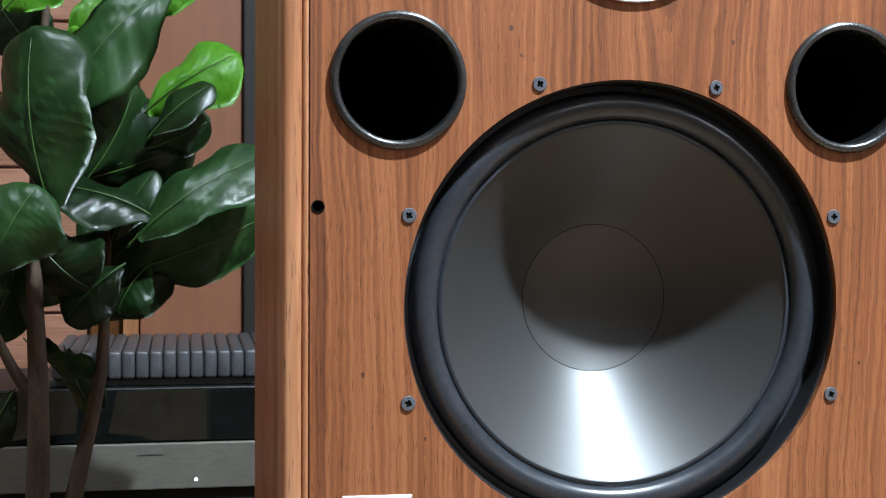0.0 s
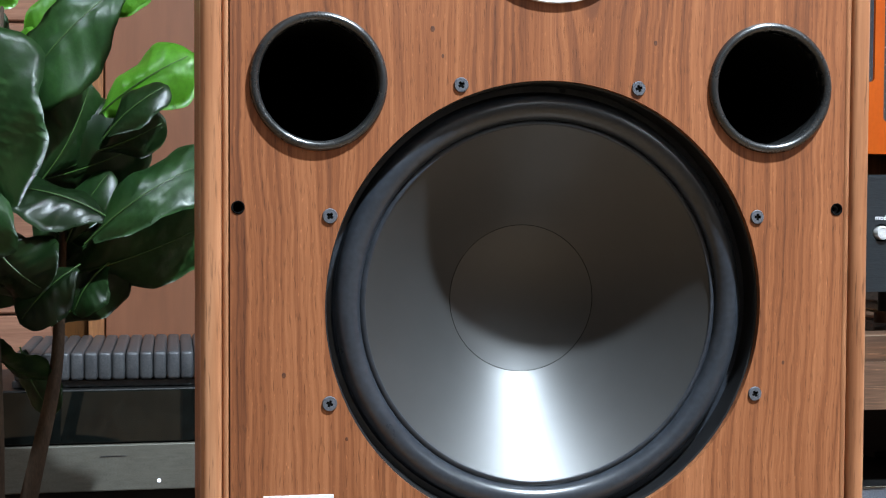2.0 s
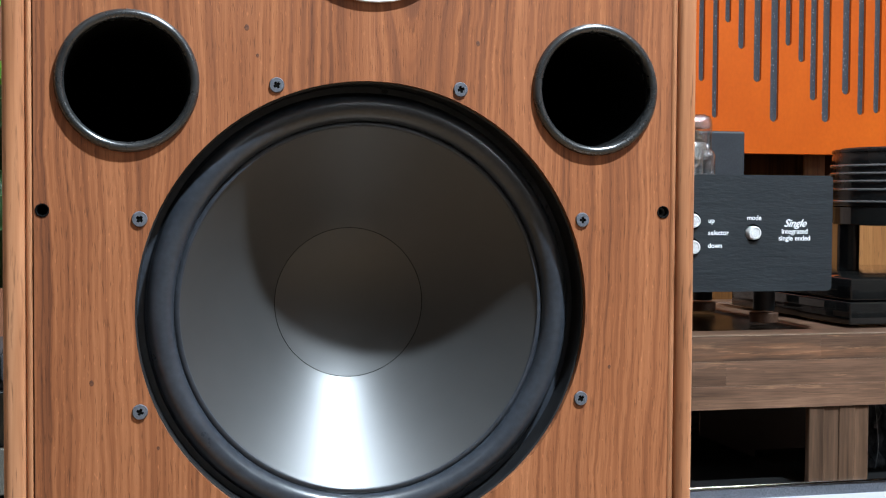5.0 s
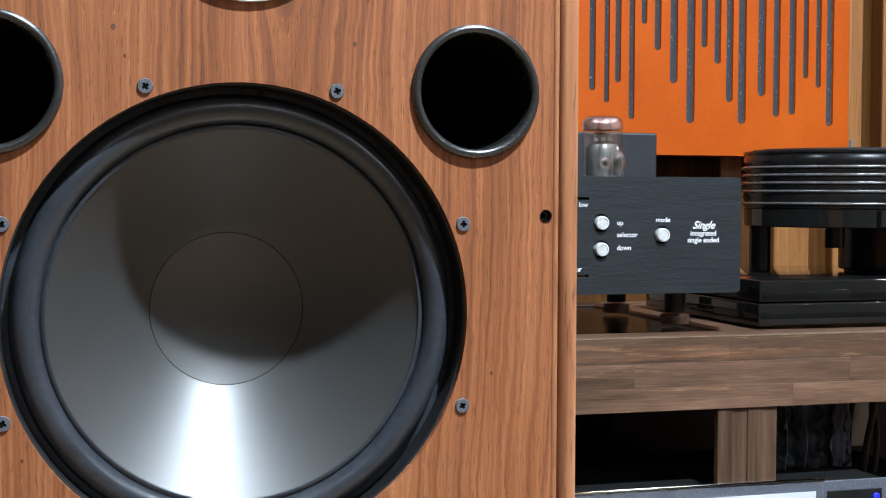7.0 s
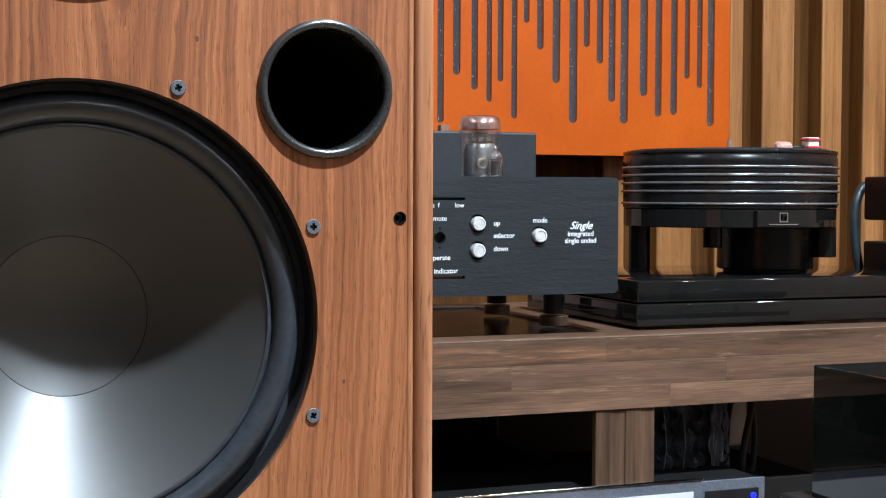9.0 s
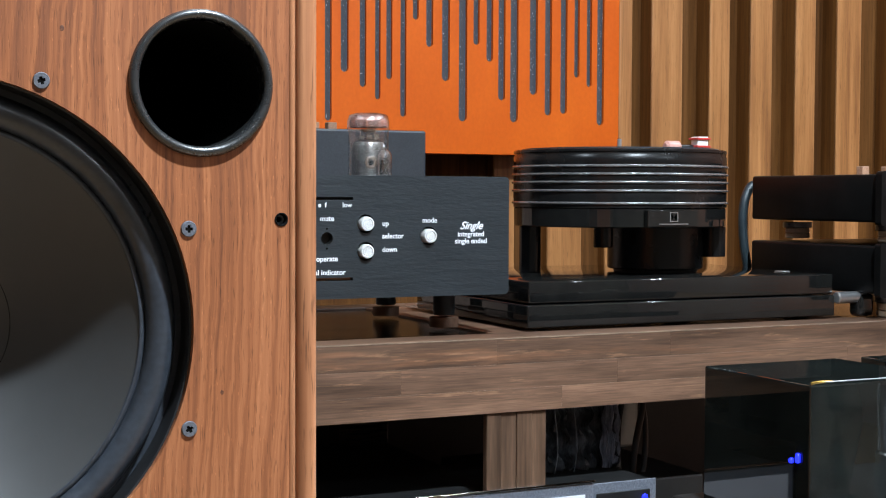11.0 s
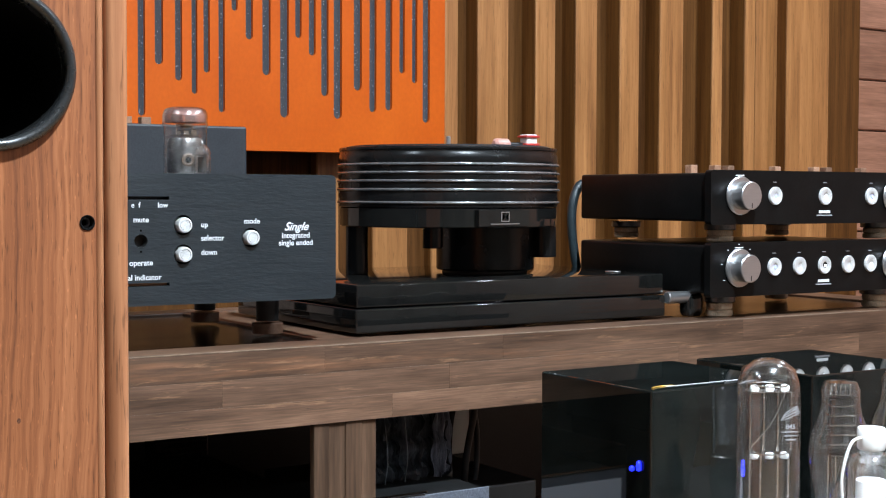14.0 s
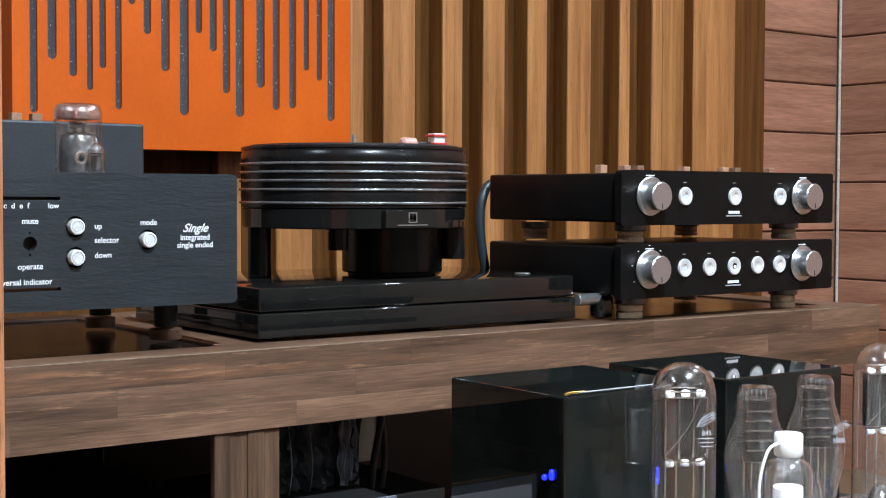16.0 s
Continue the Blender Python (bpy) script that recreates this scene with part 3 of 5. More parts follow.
holes += [ring_pts(sx, 0.6835, 0.0038, 16) for sx in (-0.194, 0.194)]
part("baffle", plate(rect(-0.1988, 0.1988, SPZ0 + 0.012, SPZ1 - 0.012), holes, 0, 0.022), M_VENEER, speaker, "vertical grain walnut veneer front")
for side in (-1, 1):
    part("edge_trim", box(*sorted((side * 0.2036, side * SPW)), -0.0024, 0.03, SPZ0, SPZ1, 0.0048, 5), M_EDGE, speaker, "rounded solid walnut edge", smooth=30)
    part("edge_cove", lathe([(0.0023, SPZ0), (0.0023, SPZ1)], 16, "z", (side * 0.2012, 0.0026, 0)), M_EDGE, speaker, "rounded bead in the edge groove", smooth=60)
    part("groove_back", box(*sorted((side * 0.1990, side * 0.2035)), 0.0036, 0.03, SPZ0, SPZ1), M_VENEER, speaker)
    part("side_panel", box(*sorted((side * 0.190, side * (SPW - 0.0015))), 0.0305, SPD, SPZ0, SPZ1, 0.002), M_VENEER, speaker)
part("top_panel", box(-0.189, 0.189, 0.0305, SPD, SPZ1 - 0.024, SPZ1, 0.001), M_VENEER, speaker)
part("bottom_panel", box(-0.189, 0.189, 0.0305, SPD, SPZ0, SPZ0 + 0.024, 0.001), M_VENEER, speaker)
part("back_panel", box(-0.189, 0.189, SPD - 0.02, SPD - 0.002, SPZ0 + 0.025, SPZ1 - 0.025), M_VENEER, speaker)
part("plinth", box(-0.20, 0.20, 0.02, SPD - 0.02, 0, SPZ0, 0.003), M_BLACK, speaker)
woofer = part("woofer_basket", lathe([(0.1414, 0.0045), (0.1404, 0.0048), (0.1400, 0.0060), (0.1398, 0.0222), (0.1340, 0.0226), (0.1340, 0.030), (0.1414, 0.030)], 128, "y", (0, 0, WZ), close=True), M_GASKET, speaker, "black lined opening and gasket", smooth=50)
prof = [(0.1396, 0.0215), (0.1358, 0.0210), (0.1346, 0.0190)]
for i in range(21):
    a = math.pi * i / 20
    prof.append((0.1262 + 0.0084 * math.cos(a), 0.0185 - 0.0078 * math.sin(a)))
prof += [(0.1172, 0.0180), (0.1164, 0.0174), (0.1148, 0.0171), (0.1142, 0.0175), (0.1140, 0.0190)]
part("surround", lathe(prof, 128, "y", (0, 0, WZ)), M_RUBBER, woofer, "rolled black rubber surround", smooth=50)
prof = []
for i in range(29):
    r = 0.1145 + (0.0500 - 0.1145) * i / 28
    prof.append((r, 0.0178 + 0.0528 * (1 - ((r - 0.05) / 0.0645) ** 1.08)))
part("cone", lathe(prof, 128, "y", (0, 0, WZ)), M_CONE, woofer, "smooth satin dark grey polymer cone", smooth=60)
part("cap_seam", lathe([(0.05005, 0.0706), (0.0498, 0.0712), (0.0494, 0.0708)], 96, "y", (0, 0, WZ)), M_VOID, woofer)
part("dust_cap", lathe([(0.0496 * (1 - i / 16), 0.0707 + 0.0125 * (1 - (1 - i / 16) ** 2)) for i in range(17)], 96, "y", (0, 0, WZ)), M_CONE, woofer, "concave dust cap", smooth=60)
for px, pz in ((-0.1455, 0.760), (0.1465, 0.7615)):
    prof = [(0.0419, 0.0005)] + [(0.0391 + 0.0030 * math.cos(a), -0.0004 - 0.0036 * math.sin(a)) for a in (math.pi * i / 14 for i in range(15))] + [(0.0362, 0.006)]
    port = part("port_tube", lathe([(0.0362, 0.005), (0.0362, 0.19), (0, 0.19)], 64, "y", (px, 0, pz)), M_VOID, speaker, "port tube coloured near-black for inside shade", smooth=40)
    part("port_ring", lathe(prof, 64, "y", (px, 0, pz)), M_PORT, port, "rounded glossy black ring", smooth=50)


def cross_screw(name, x, z, parent, r=0.0047, turn=0):
    bm = bmesh.new()
    out = [bm.verts.new((r * math.cos(2 * math.pi * i / 24), 0, r * math.sin(2 * math.pi * i / 24))) for i in range(24)]
    dome = [bm.verts.new((v.co.x * 0.90, -0.0010, v.co.z * 0.90)) for v in out]
    w, l = r * 0.19, r * 0.46
    cross = [(w, w), (w, l), (-w, l), (-w, w), (-l, w), (-l, -w), (-w, -w), (-w, -l), (w, -l), (w, -w), (l, -w), (l, w)]
    a = radians(turn)
    cross = [(x_ * math.cos(a) - z_ * math.sin(a), x_ * math.sin(a) + z_ * math.cos(a)) for x_, z_ in cross]
    inner = [bm.verts.new((x_, -0.0011, z_)) for x_, z_ in cross]
    deep = [bm.verts.new((x_, -0.0001, z_)) for x_, z_ in cross]
    for i in range(24):
        j = (i + 1) % 24
        bm.faces.new((out[i], out[j], dome[j], dome[i]))
    edges = [bm.edges.get((dome[i], dome[(i + 1) % 24])) for i in range(24)] + [bm.edges.new((inner[i], inner[(i + 1) % 12])) for i in range(12)]
    bmesh.ops.triangle_fill(bm, edges=edges, use_beauty=True)
    for i in range(12):
        j = (i + 1) % 12
        bm.faces.new((inner[i], inner[j], deep[j], deep[i]))
    bm.faces.new(deep)
    ob = part(name, bm, M_SCREW, parent, "black cross-head screw")
    # Black disc darkens the cross recess in place of shade.
    part("recess", lathe([(0, -0.0004), (r * 0.53, -0.0004), (r * 0.53, -0.0001), (0, -0.0001)], 16, "y"), M_VOID, ob)
    ob.location = (x, -0.0002, z)
    return ob


for i in range(8):
    a = radians(22.5 + 45 * i)
    cross_screw("screw", 0.150 * math.cos(a), WZ - 0.001 + 0.150 * math.sin(a), speaker, turn=17 * i)
for sx in (-0.194, 0.194):
    socket = part("grille_socket", lathe([(0.0041, -0.0004), (0.0036, -0.0006), (0.0030, 0.0), (0.0028, 0.02), (0, 0.02)], 20, "y", (sx, 0, 0.6835)), M_VOID, speaker, "small dark grille socket", smooth=40)
    if sx > 0:
        part("socket_insert", lathe([(0.0016, 0.006), (0.0019, 0.0035), (0.0027, 0.0035), (0.0027, 0.006)], 16, "y", (sx, 0, 0.6835), close=True), M_SCREW, socket, "steel insert in the socket")
badge = part("badge", lathe([(0, -0.003), (0.0424, -0.003), (0.043, -0.0024), (0.043, -0.0002), (0, -0.0002)], 64, "y"), M_BADGE, speaker, "white oval maker's badge", smooth=30)
badge.location, badge.scale = (0.002, 0, 0.838), (1, 1, 0.62)
for kx, kz, kr in ((-0.0755, 0.7935, 0.0014), (-0.0690, 0.7770, 0.0009), (0.0685, 0.7885, 0.0012), (-0.1665, 0.5815, 0.0013), (-0.128, 0.5415, 0.0009), (0.158, 0.5835, 0.0010)):
    knot = part("knot", lathe([(0, -0.0001), (kr * 0.6, -0.00012), (kr, -0.00005)], 12, "y"), M_KNOT, speaker)
    knot.location, knot.scale = (kx, 0, kz), (1, 1, 1.4)
part("label_plate", box(-0.179, -0.136, -0.0012, -0.0002, 0.470, 0.508, 0.0004, 1), M_BADGE, speaker, "small white plate")
# ---- equipment rack ----
RX0, RX1, RY0, RY1, RZ = 0.22, 1.868, 0.694, 1.24, 0.526
rack = thing("equipment_rack", 1.04, RY0, 0, "dark stained wooden equipment rack with thick front rail", "rack")
ox, oy = 1.04, RY0
for z0, z1, nm in ((RZ - 0.09, RZ, "top_rail"), (0.10, 0.17, "bottom_rail")):
    rail = part(nm, box(RX0 - ox, RX1 - ox, 0.004, 0.062, z0, z1, 0.002), M_RACK, rack, "laminated plank front rail")
    if nm == "top_rail":
        # Pale strip shows edge wear together with a painted highlight.
        part("edge_highlight", box(RX0 - ox, RX1 - ox, -0.0003, 0.0012, 0.5250, 0.5262, 0.0003, 1), M_EDGEPALE, rail, "pale strip for edge wear and a painted highlight")
        for k, cuts in enumerate(((0.22, 0.46, 0.79, 1.13, 1.47, 1.868), (0.22, 0.574, 0.87, 1.24, 1.60, 1.868), (0.22, 0.40, 0.70, 0.949, 1.36, 1.70, 1.868))):
            zz = (0.4362, 0.4645, 0.4945, 0.5258)
            for xa, xb in zip(cuts, cuts[1:]):
                part("plank", box(xa - ox + 0.00002, xb - ox - 0.00002, 0.0, 0.0042, zz[k] + 0.00002, zz[k + 1] - 0.00002, 0.00015, 1), M_RACK, rail)
    part("rear_rail", box(RX0 - ox, RX1 - ox, RY1 - oy - 0.05, RY1 - oy, z0, z1, 0.002), M_RACK, rack)
for a, b in ((RX0, 0.29), (0.729, 0.800), (1.24, 1.31), (1.80, RX1)):
    part("cross_rail", box(a - ox, b - ox, 0.0625, RY1 - oy - 0.0505, RZ - 0.05, RZ - 0.001, 0.0015), M_RACK, rack)
for a, b in ((0.2905, 0.7285), (0.8005, 1.2395), (1.3105, 1.7995)):
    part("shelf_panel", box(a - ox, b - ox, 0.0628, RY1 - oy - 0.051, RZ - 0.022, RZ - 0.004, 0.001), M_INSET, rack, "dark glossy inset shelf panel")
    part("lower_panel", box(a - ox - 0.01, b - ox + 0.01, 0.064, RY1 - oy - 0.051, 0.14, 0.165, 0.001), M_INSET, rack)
for px in ((RX0, RX0 + 0.08), (0.688, 0.770), (1.786, RX1)):
    wide = px[1] - px[0]
    for k, (fa, fb, fy) in enumerate(() if px[0] > 1.5 else ((0, 0.24, 0.003), (0.242, 0.50, 0.0045), (0.502, 0.76, 0.003), (0.762, 1.0, 0.004))):
        part("post", box(px[0] - ox + fa * wide, px[0] - ox + fb * wide, fy, 0.014, 0.17, RZ - 0.0905, 0.0012), M_POST, rack)
    part("foot_post", box(px[0] - ox, px[1] - ox, 0.003, 0.05, 0, 0.0995, 0.002), M_POST, rack)
    # Rear posts take the dark panel colour, standing in for the bay's shade.
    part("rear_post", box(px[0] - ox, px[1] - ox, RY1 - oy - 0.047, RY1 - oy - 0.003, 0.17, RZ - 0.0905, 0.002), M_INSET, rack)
part("back_panel", box(RX0 - ox + 0.01, RX1 - ox - 0.01, RY1 - oy + 0.0005, RY1 - oy + 0.012, 0.11, RZ - 0.005), M_BLACK, rack)

# ---- valve integrated amplifier ----
AX0, AX1, AY, AZ0, AZ1 = 0.330, 0.738, 0.738, 0.576, 0.721
amp = thing("valve_amplifier", 0.534, AY, RZ, "black valve integrated amplifier with brushed front and steel buttons", "amplifier")
ax, az = 0.534, RZ
holes = [ring_pts(x - ax, z - az, 0.0112, 24) for x, z in ((0.5475, 0.6640), (0.5475, 0.6315), (0.6290, 0.6490))] + [ring_pts(0.4985 - ax, 0.647 - az, 0.0075, 24)]
holes += [rect(0.36 - ax, 0.531 - ax, 0.692 - az, 0.6955 - az), rect(0.36 - ax, 0.531 - ax, 0.5975 - az, 0.601 - az)]
face = part("faceplate", plate(rect(AX0 - ax, AX1 - ax, AZ0 - az, AZ1 - az, 0.006), holes, 0, 0.012), M_AMP, amp, "brushed black aluminium faceplate")
part("chassis", box(AX0 - ax + 0.004, AX1 - ax - 0.004, 0.0125, 0.33, AZ0 - az + 0.004, AZ1 - az - 0.003, 0.003), M_AMPBOX, amp)
part("transformer_cover", box(AX0 - ax + 0.01, 0.735 - ax, 0.24, 0.335, AZ1 - az - 0.002, 0.787 - az, 0.003), M_AMPBOX, amp)
for x, z in ((0.5475, 0.6640), (0.5475, 0.6315), (0.6290, 0.6490)):
    b = part("button", lathe([(0, -0.0055), (0.0052, -0.0055), (0.0057, -0.0048), (0.0063, -0.0064), (0.0080, -0.0060), (0.0085, -0.004), (0.0085, 0.010), (0, 0.010)], 32, "y", (x - ax, 0, z - az)), M_BUTTON, face, "round brushed steel push button", smooth=35)
# Black liners stand in for shade in the gaps round the buttons.
for x, z in ((0.5475, 0.6640), (0.5475, 0.6315), (0.6290, 0.6490)):
    part("button_gap_shade", lathe([(0.0087, 0.0118), (0.0110, 0.0118), (0.0110, 0.0008), (0.01115, 0.0008), (0.01115, 0.0121), (0.0087, 0.0121)], 32, "y", (x - ax, 0, z - az), close=True), M_VOID, face)
part("knob_hollow", lathe([(0.0073, 0.0), (0.0068, 0.003), (0.0068, 0.0115), (0, 0.0115)], 24, "y", (0.4985 - ax, 0, 0.647 - az)), M_BLACK, face)
part("indicator_strip", box(0.37 - ax, 0.530 - ax, 0.006, 0.0118, 0.5978 - az, 0.6007 - az), M_AMBER, face)
for dz in (0.0115, -0.0115):
    part("dot", cyl(0.0012, 0.001, "y", (0.4985 - ax, -0.0006, 0.647 + dz - az)), M_VOID, face)
for tx, sx, sz, ss in (("up", 0.568, 0.6615, 0.0085), ("selector", 0.568, 0.6465, 0.0085), ("down", 0.568, 0.6305, 0.0085), ("b  c  d  e  f", 0.4625, 0.6835, 0.008), ("low", 0.5175, 0.6835, 0.008)):
    words(tx, ss, sx - ax, -0.0003, sz - az, face)
for tx, sx, sz, ss in (("mode", 0.6300, 0.6650, 0.0085), ("mute", 0.4985, 0.6675, 0.0085), ("operate", 0.4985, 0.6205, 0.0085), ("universal indicator", 0.490, 0.6045, 0.0085), ("integrated", 0.6855, 0.6480, 0.0088), ("single ended", 0.6855, 0.6395, 0.0088)):
    words(tx, ss, sx - ax, -0.0003, sz - az, face, align="CENTER")
words("Single", 0.0132, 0.6855 - ax, -0.0003, 0.6568 - az, face, align="CENTER", shear=0.45)
for fx, fy in ((0.40, 0.10), (0.704, 0.115), (0.40, 0.30), (0.700, 0.300)):
    f = part("foot", cyl(0.014, 0.036, "z", (fx - ax, fy, 0.016)), M_BLACK, amp, smooth=40)
    part("foot_pad", cyl(0.019, 0.013, "z", (fx - ax, fy, 0.0005)), M_CUBE, f, "brown wooden foot disc", smooth=40)


def glass_shell(profile, thick=0.0005):
    top = max(h for r, h in profile)
    inner = [(max(r - thick, 0.0) if r > 1e-6 else 0.0, h - (thick if h > 0.8 * top else 0)) for r, h in reversed(profile)]
    return lathe(profile + inner, 48, close=True)


def valve(name, x, y, z, h, r, kind, label, turn=0):
    v = thing(name, x, y, z, label, "vacuum tube", "vacuum tubes", "", turn)
    if kind == "straight":
        prof = [(r * 0.96, h * 0.03), (r, h * 0.08), (r, h * 0.80), (r * 0.97, h * 0.87), (r * 0.82, h * 0.945), (r * 0.5, h * 0.985), (r * 0.2, h * 1.0), (0.0, h)]
    elif kind == "flat":
        prof = [(r * 0.96, h * 0.02), (r, h * 0.05), (r, h * 0.70), (r * 1.04, h * 0.74), (r * 1.04, h * 0.88), (r * 0.94, h * 0.96), (r * 0.7, h * 0.99), (0.0, h)]
    elif kind == "shoulder":
        prof = [(r * 0.55, h * 0.02), (r * 0.60, h * 0.12), (r * 0.80, h * 0.32), (r * 0.98, h * 0.5), (r, h * 0.58), (r * 0.93, h * 0.68), (r * 0.68, h * 0.80), (r * 0.62, h * 0.86), (r * 0.62, h * 0.94), (r * 0.5, h * 0.985), (0.0, h)]
    else:
        prof = [(r * 0.9, h * 0.02), (r, h * 0.1), (r, h * 0.66), (r * 0.8, h * 0.76), (r * 0.3, h * 0.84), (0.0, h * 0.86)]
    g = part("glass", glass_shell(prof), M_GLASS, v, "clear glass envelope", smooth=50)
    g.visible_shadow = False
    part("base", lathe([(0, 0), (r * 0.9, 0), (r * 0.92, 0.002), (r * 0.92, h * 0.035), (0, h * 0.035)], 32), M_BRIGHT if kind != "mini" else M_PLATE, v, smooth=40)
    return v


v = valve("driver_tube", 0.604, 0.870, AZ1 - 0.003, 0.085, 0.026, "flat", "stubby glass power tube with grey anode standing on the amplifier")
part("anode", lathe([(0, 0.005), (0.0205, 0.005), (0.0215, 0.007), (0.0215, 0.040), (0.0185, 0.047), (0.010, 0.0485), (0, 0.0485)], 40), M_ANODE, v, "silvery grey anode can", smooth=40)
spot = part("anode_spot", lathe([(0.0038, -0.0218), (0.0060, -0.0222), (0.0082, -0.0216), (0.0082, -0.0195), (0.0038, -0.0195)], 24, "y", (-0.005, 0, 0.021), close=True), M_AMBERB, v, "brown ring round the opening")
part("opening", cyl(0.0040, 0.0010, "y", (-0.005, -0.0218, 0.021)), M_VOID, spot, "burnt brown opening")
part("mica", cyl(0.020, 0.0010, "z", (0, 0, 0.0495)), M_GETTER, v)
for k in range(3):
    part("top_strap", box(-0.013 + 0.010 * k, -0.006 + 0.010 * k, -0.003, 0.003, 0.0508, 0.056 + 0.001 * k, 0.0008, 1), M_BRIGHT, v)
part("getter_flash", lathe([(0.0240, 0.066), (0.0255, 0.073), (0.0225, 0.0803), (0.015, 0.0826), (0.0, 0.0833)], 32), M_FLASH, v, "silvery red getter mirror", smooth=60)
part("getter_cup", lathe([(0.006, 0.060), (0.010, 0.062), (0.010, 0.064), (0.006, 0.063)], 24, close=True), M_GETTER, v)
for wx in (-0.010, 0.010):
    part("support_rod", cyl(0.0009, 0.06, "z", (wx, 0.002, 0.004), 0.0001, 8), M_BRIGHT, v)
v = valve("small_tube", 0.611, 0.835, AZ1 - 0.003, 0.045, 0.0095, "mini", "small signal tube in front of the power tube")
part("anode", cyl(0.0055, 0.018, "z", (0, 0, 0.006), 0.0005, 16), M_PLATE, v)
part("mica", cyl(0.008, 0.0008, "z", (0, 0, 0.026)), M_PLATE, v)
part("tip", lathe([(0.0028, 0.037), (0.0016, 0.041), (0, 0.045)], 12), M_GLASS, v)

# ---- turntable ----
TX, TY = 1.014, 0.920
tt = thing("turntable", TX, TY, RZ, "glossy black belt turntable with tall ribbed platter", "turntable")
part("lower_plinth", box(0.776 - TX, 1.272 - TX, 0.757 - TY, 1.10 - TY, 0.0035, 0.0330, 0.0025, 3), M_ACRYL, tt, smooth=35)
part("upper_plinth", box(0.778 - TX, 1.270 - TX, 0.759 - TY, 1.098 - TY, 0.0345, 0.063, 0.0025, 3), M_ACRYL, tt, smooth=35)
for fx, fy in ((0.84, 0.82), (1.20, 0.82), (0.84, 1.04), (1.20, 1.04)):
    part("foot", cyl(0.022, 0.0034, "z", (fx - TX, fy - TY, 0.0)), M_BLACK, tt)
PR = 0.152
prof = [(0, 0.152), (PR - 0.006, 0.152)]
zt = 0.236
outline = [(0.0, zt - 0.002), (0.10, zt - 0.002), (PR - 0.0020, zt), (PR - 0.0004, zt - 0.0005), (PR, zt - 0.0020), (PR, zt - 0.0042), (PR - 0.0012, zt - 0.0050), (PR - 0.0012, zt - 0.0085), (PR, zt - 0.0100)]
for gz in (0.0235, 0.0345, 0.0455, 0.0570):
    z = zt - gz
    outline += [(PR, z + 0.0032), (PR - 0.0008, z), (PR, z - 0.0032)]
outline += [(PR, zt - 0.080), (0, zt - 0.080)]
platter = part("platter", lathe(outline, 128), M_PLATTER, tt, "tall satin black platter with raised rings", smooth=40)
for gz in (0.0235, 0.0345, 0.0455, 0.0570, 0.0740):
    part("ring", lathe([(PR + 0.0008 + 0.0019 * math.cos(a), zt - gz + 0.0019 * math.sin(a)) for a in (2 * math.pi * i / 12 for i in range(12))], 128, close=True), M_RING, platter, "raised ring, grey for its painted highlight", smooth=60)
part("mat", lathe([(0, zt - 0.0015), (PR - 0.012, zt - 0.0015), (PR - 0.012, zt + 0.0022), (0.01, zt + 0.0022), (0, zt + 0.0022)], 96), M_RUBBER, platter)
part("spindle", cyl(0.0032, 0.018, "z", (0, 0, zt), 0.001, 16), M_STEEL, platter)
sub = part("subchassis", cyl(0.1510, 0.0265, "z", (0, 0, 0.1290), 0.0015, 96), M_ACRYL, tt, "glossy black round subchassis", smooth=40)
part("bearing_drum", cyl(0.0690, 0.0610, "z", (0.056, -0.010, 0.0675), 0.002, 64), M_PLATTER, tt, "satin black bearing drum", smooth=40)
part("bearing_foot", cyl(0.060, 0.0042, "z", (0.056, -0.010, 0.0632), 0.001, 64), M_BLACK, tt, smooth=40)
for fx, fy, r, z0 in ((-0.126, 0.035, 0.0155, 0.0632), (-0.054, -0.045, 0.0135, 0.1000), (0.125, -0.055, 0.0180, 0.0850), (0.08, 0.10, 0.015, 0.0632)):
    part("pillar", cyl(r, 0.1288 - z0, "z", (fx, fy, z0), 0.001, 32), M_PLATTER, tt, smooth=40)
part("name_plate", box(-0.052, 0.028, -0.1530, -0.1440, 0.1310, 0.1530, 0.0006, 1), M_ACRYL, sub)
part("emblem", plate(rect(-0.0175, -0.0045, 0.1375, 0.1505), [rect(-0.0163, -0.0057, 0.1387, 0.1493)], -0.1538, -0.1531), M_STEEL, sub, "square silver emblem")
for s_ in (-1, 1):
    bm = bmesh.new()
    vs = [bm.verts.new((-0.011 + s_ * dx, -0.1541, 0.1440 + dz)) for dx, dz in ((0.0005, 0), (0.0045, 0.0046), (0.0045, -0.0046))]
    bm.faces.new(vs)
    bmesh.ops.solidify(bm, geom=bm.faces[:], thickness=0.0003)
    part("emblem_wing", bm, M_STEEL, sub)
bar(-0.034, 0.012, 0.1340, 0.1352, -0.1533, sub, M_STEEL)
part("lever", box(0.292, 0.322, -0.175, -0.150, 0.0012, 0.0345, 0.008, 4), M_ACRYL, tt, "black rounded side lever", smooth=40)
part("lever_sleeve", cyl(0.0085, 0.052, "x", (0.2590, -0.164, 0.0290), 0.0015, 28), M_STEEL, tt, "chrome lever sleeve", smooth=40)
part("arm_base", cyl(0.022, 0.15, "z", (0.185, 0.10, 0.0632), 0.001, 32), M_ACRYL, tt, smooth=40)
part("counterweight", cyl(0.0095, 0.028, "x", (0.136, 0.085, 0.2475), 0.004, 24), M_PINK, tt, "pinkish tonearm weight", smooth=40)
part("arm_wand", pipe([(0.150, 0.085, 0.2470), (0.18, 0.085, 0.2480), (0.205, 0.085, 0.247)], 0.004), M_BLACK, tt, smooth=60)
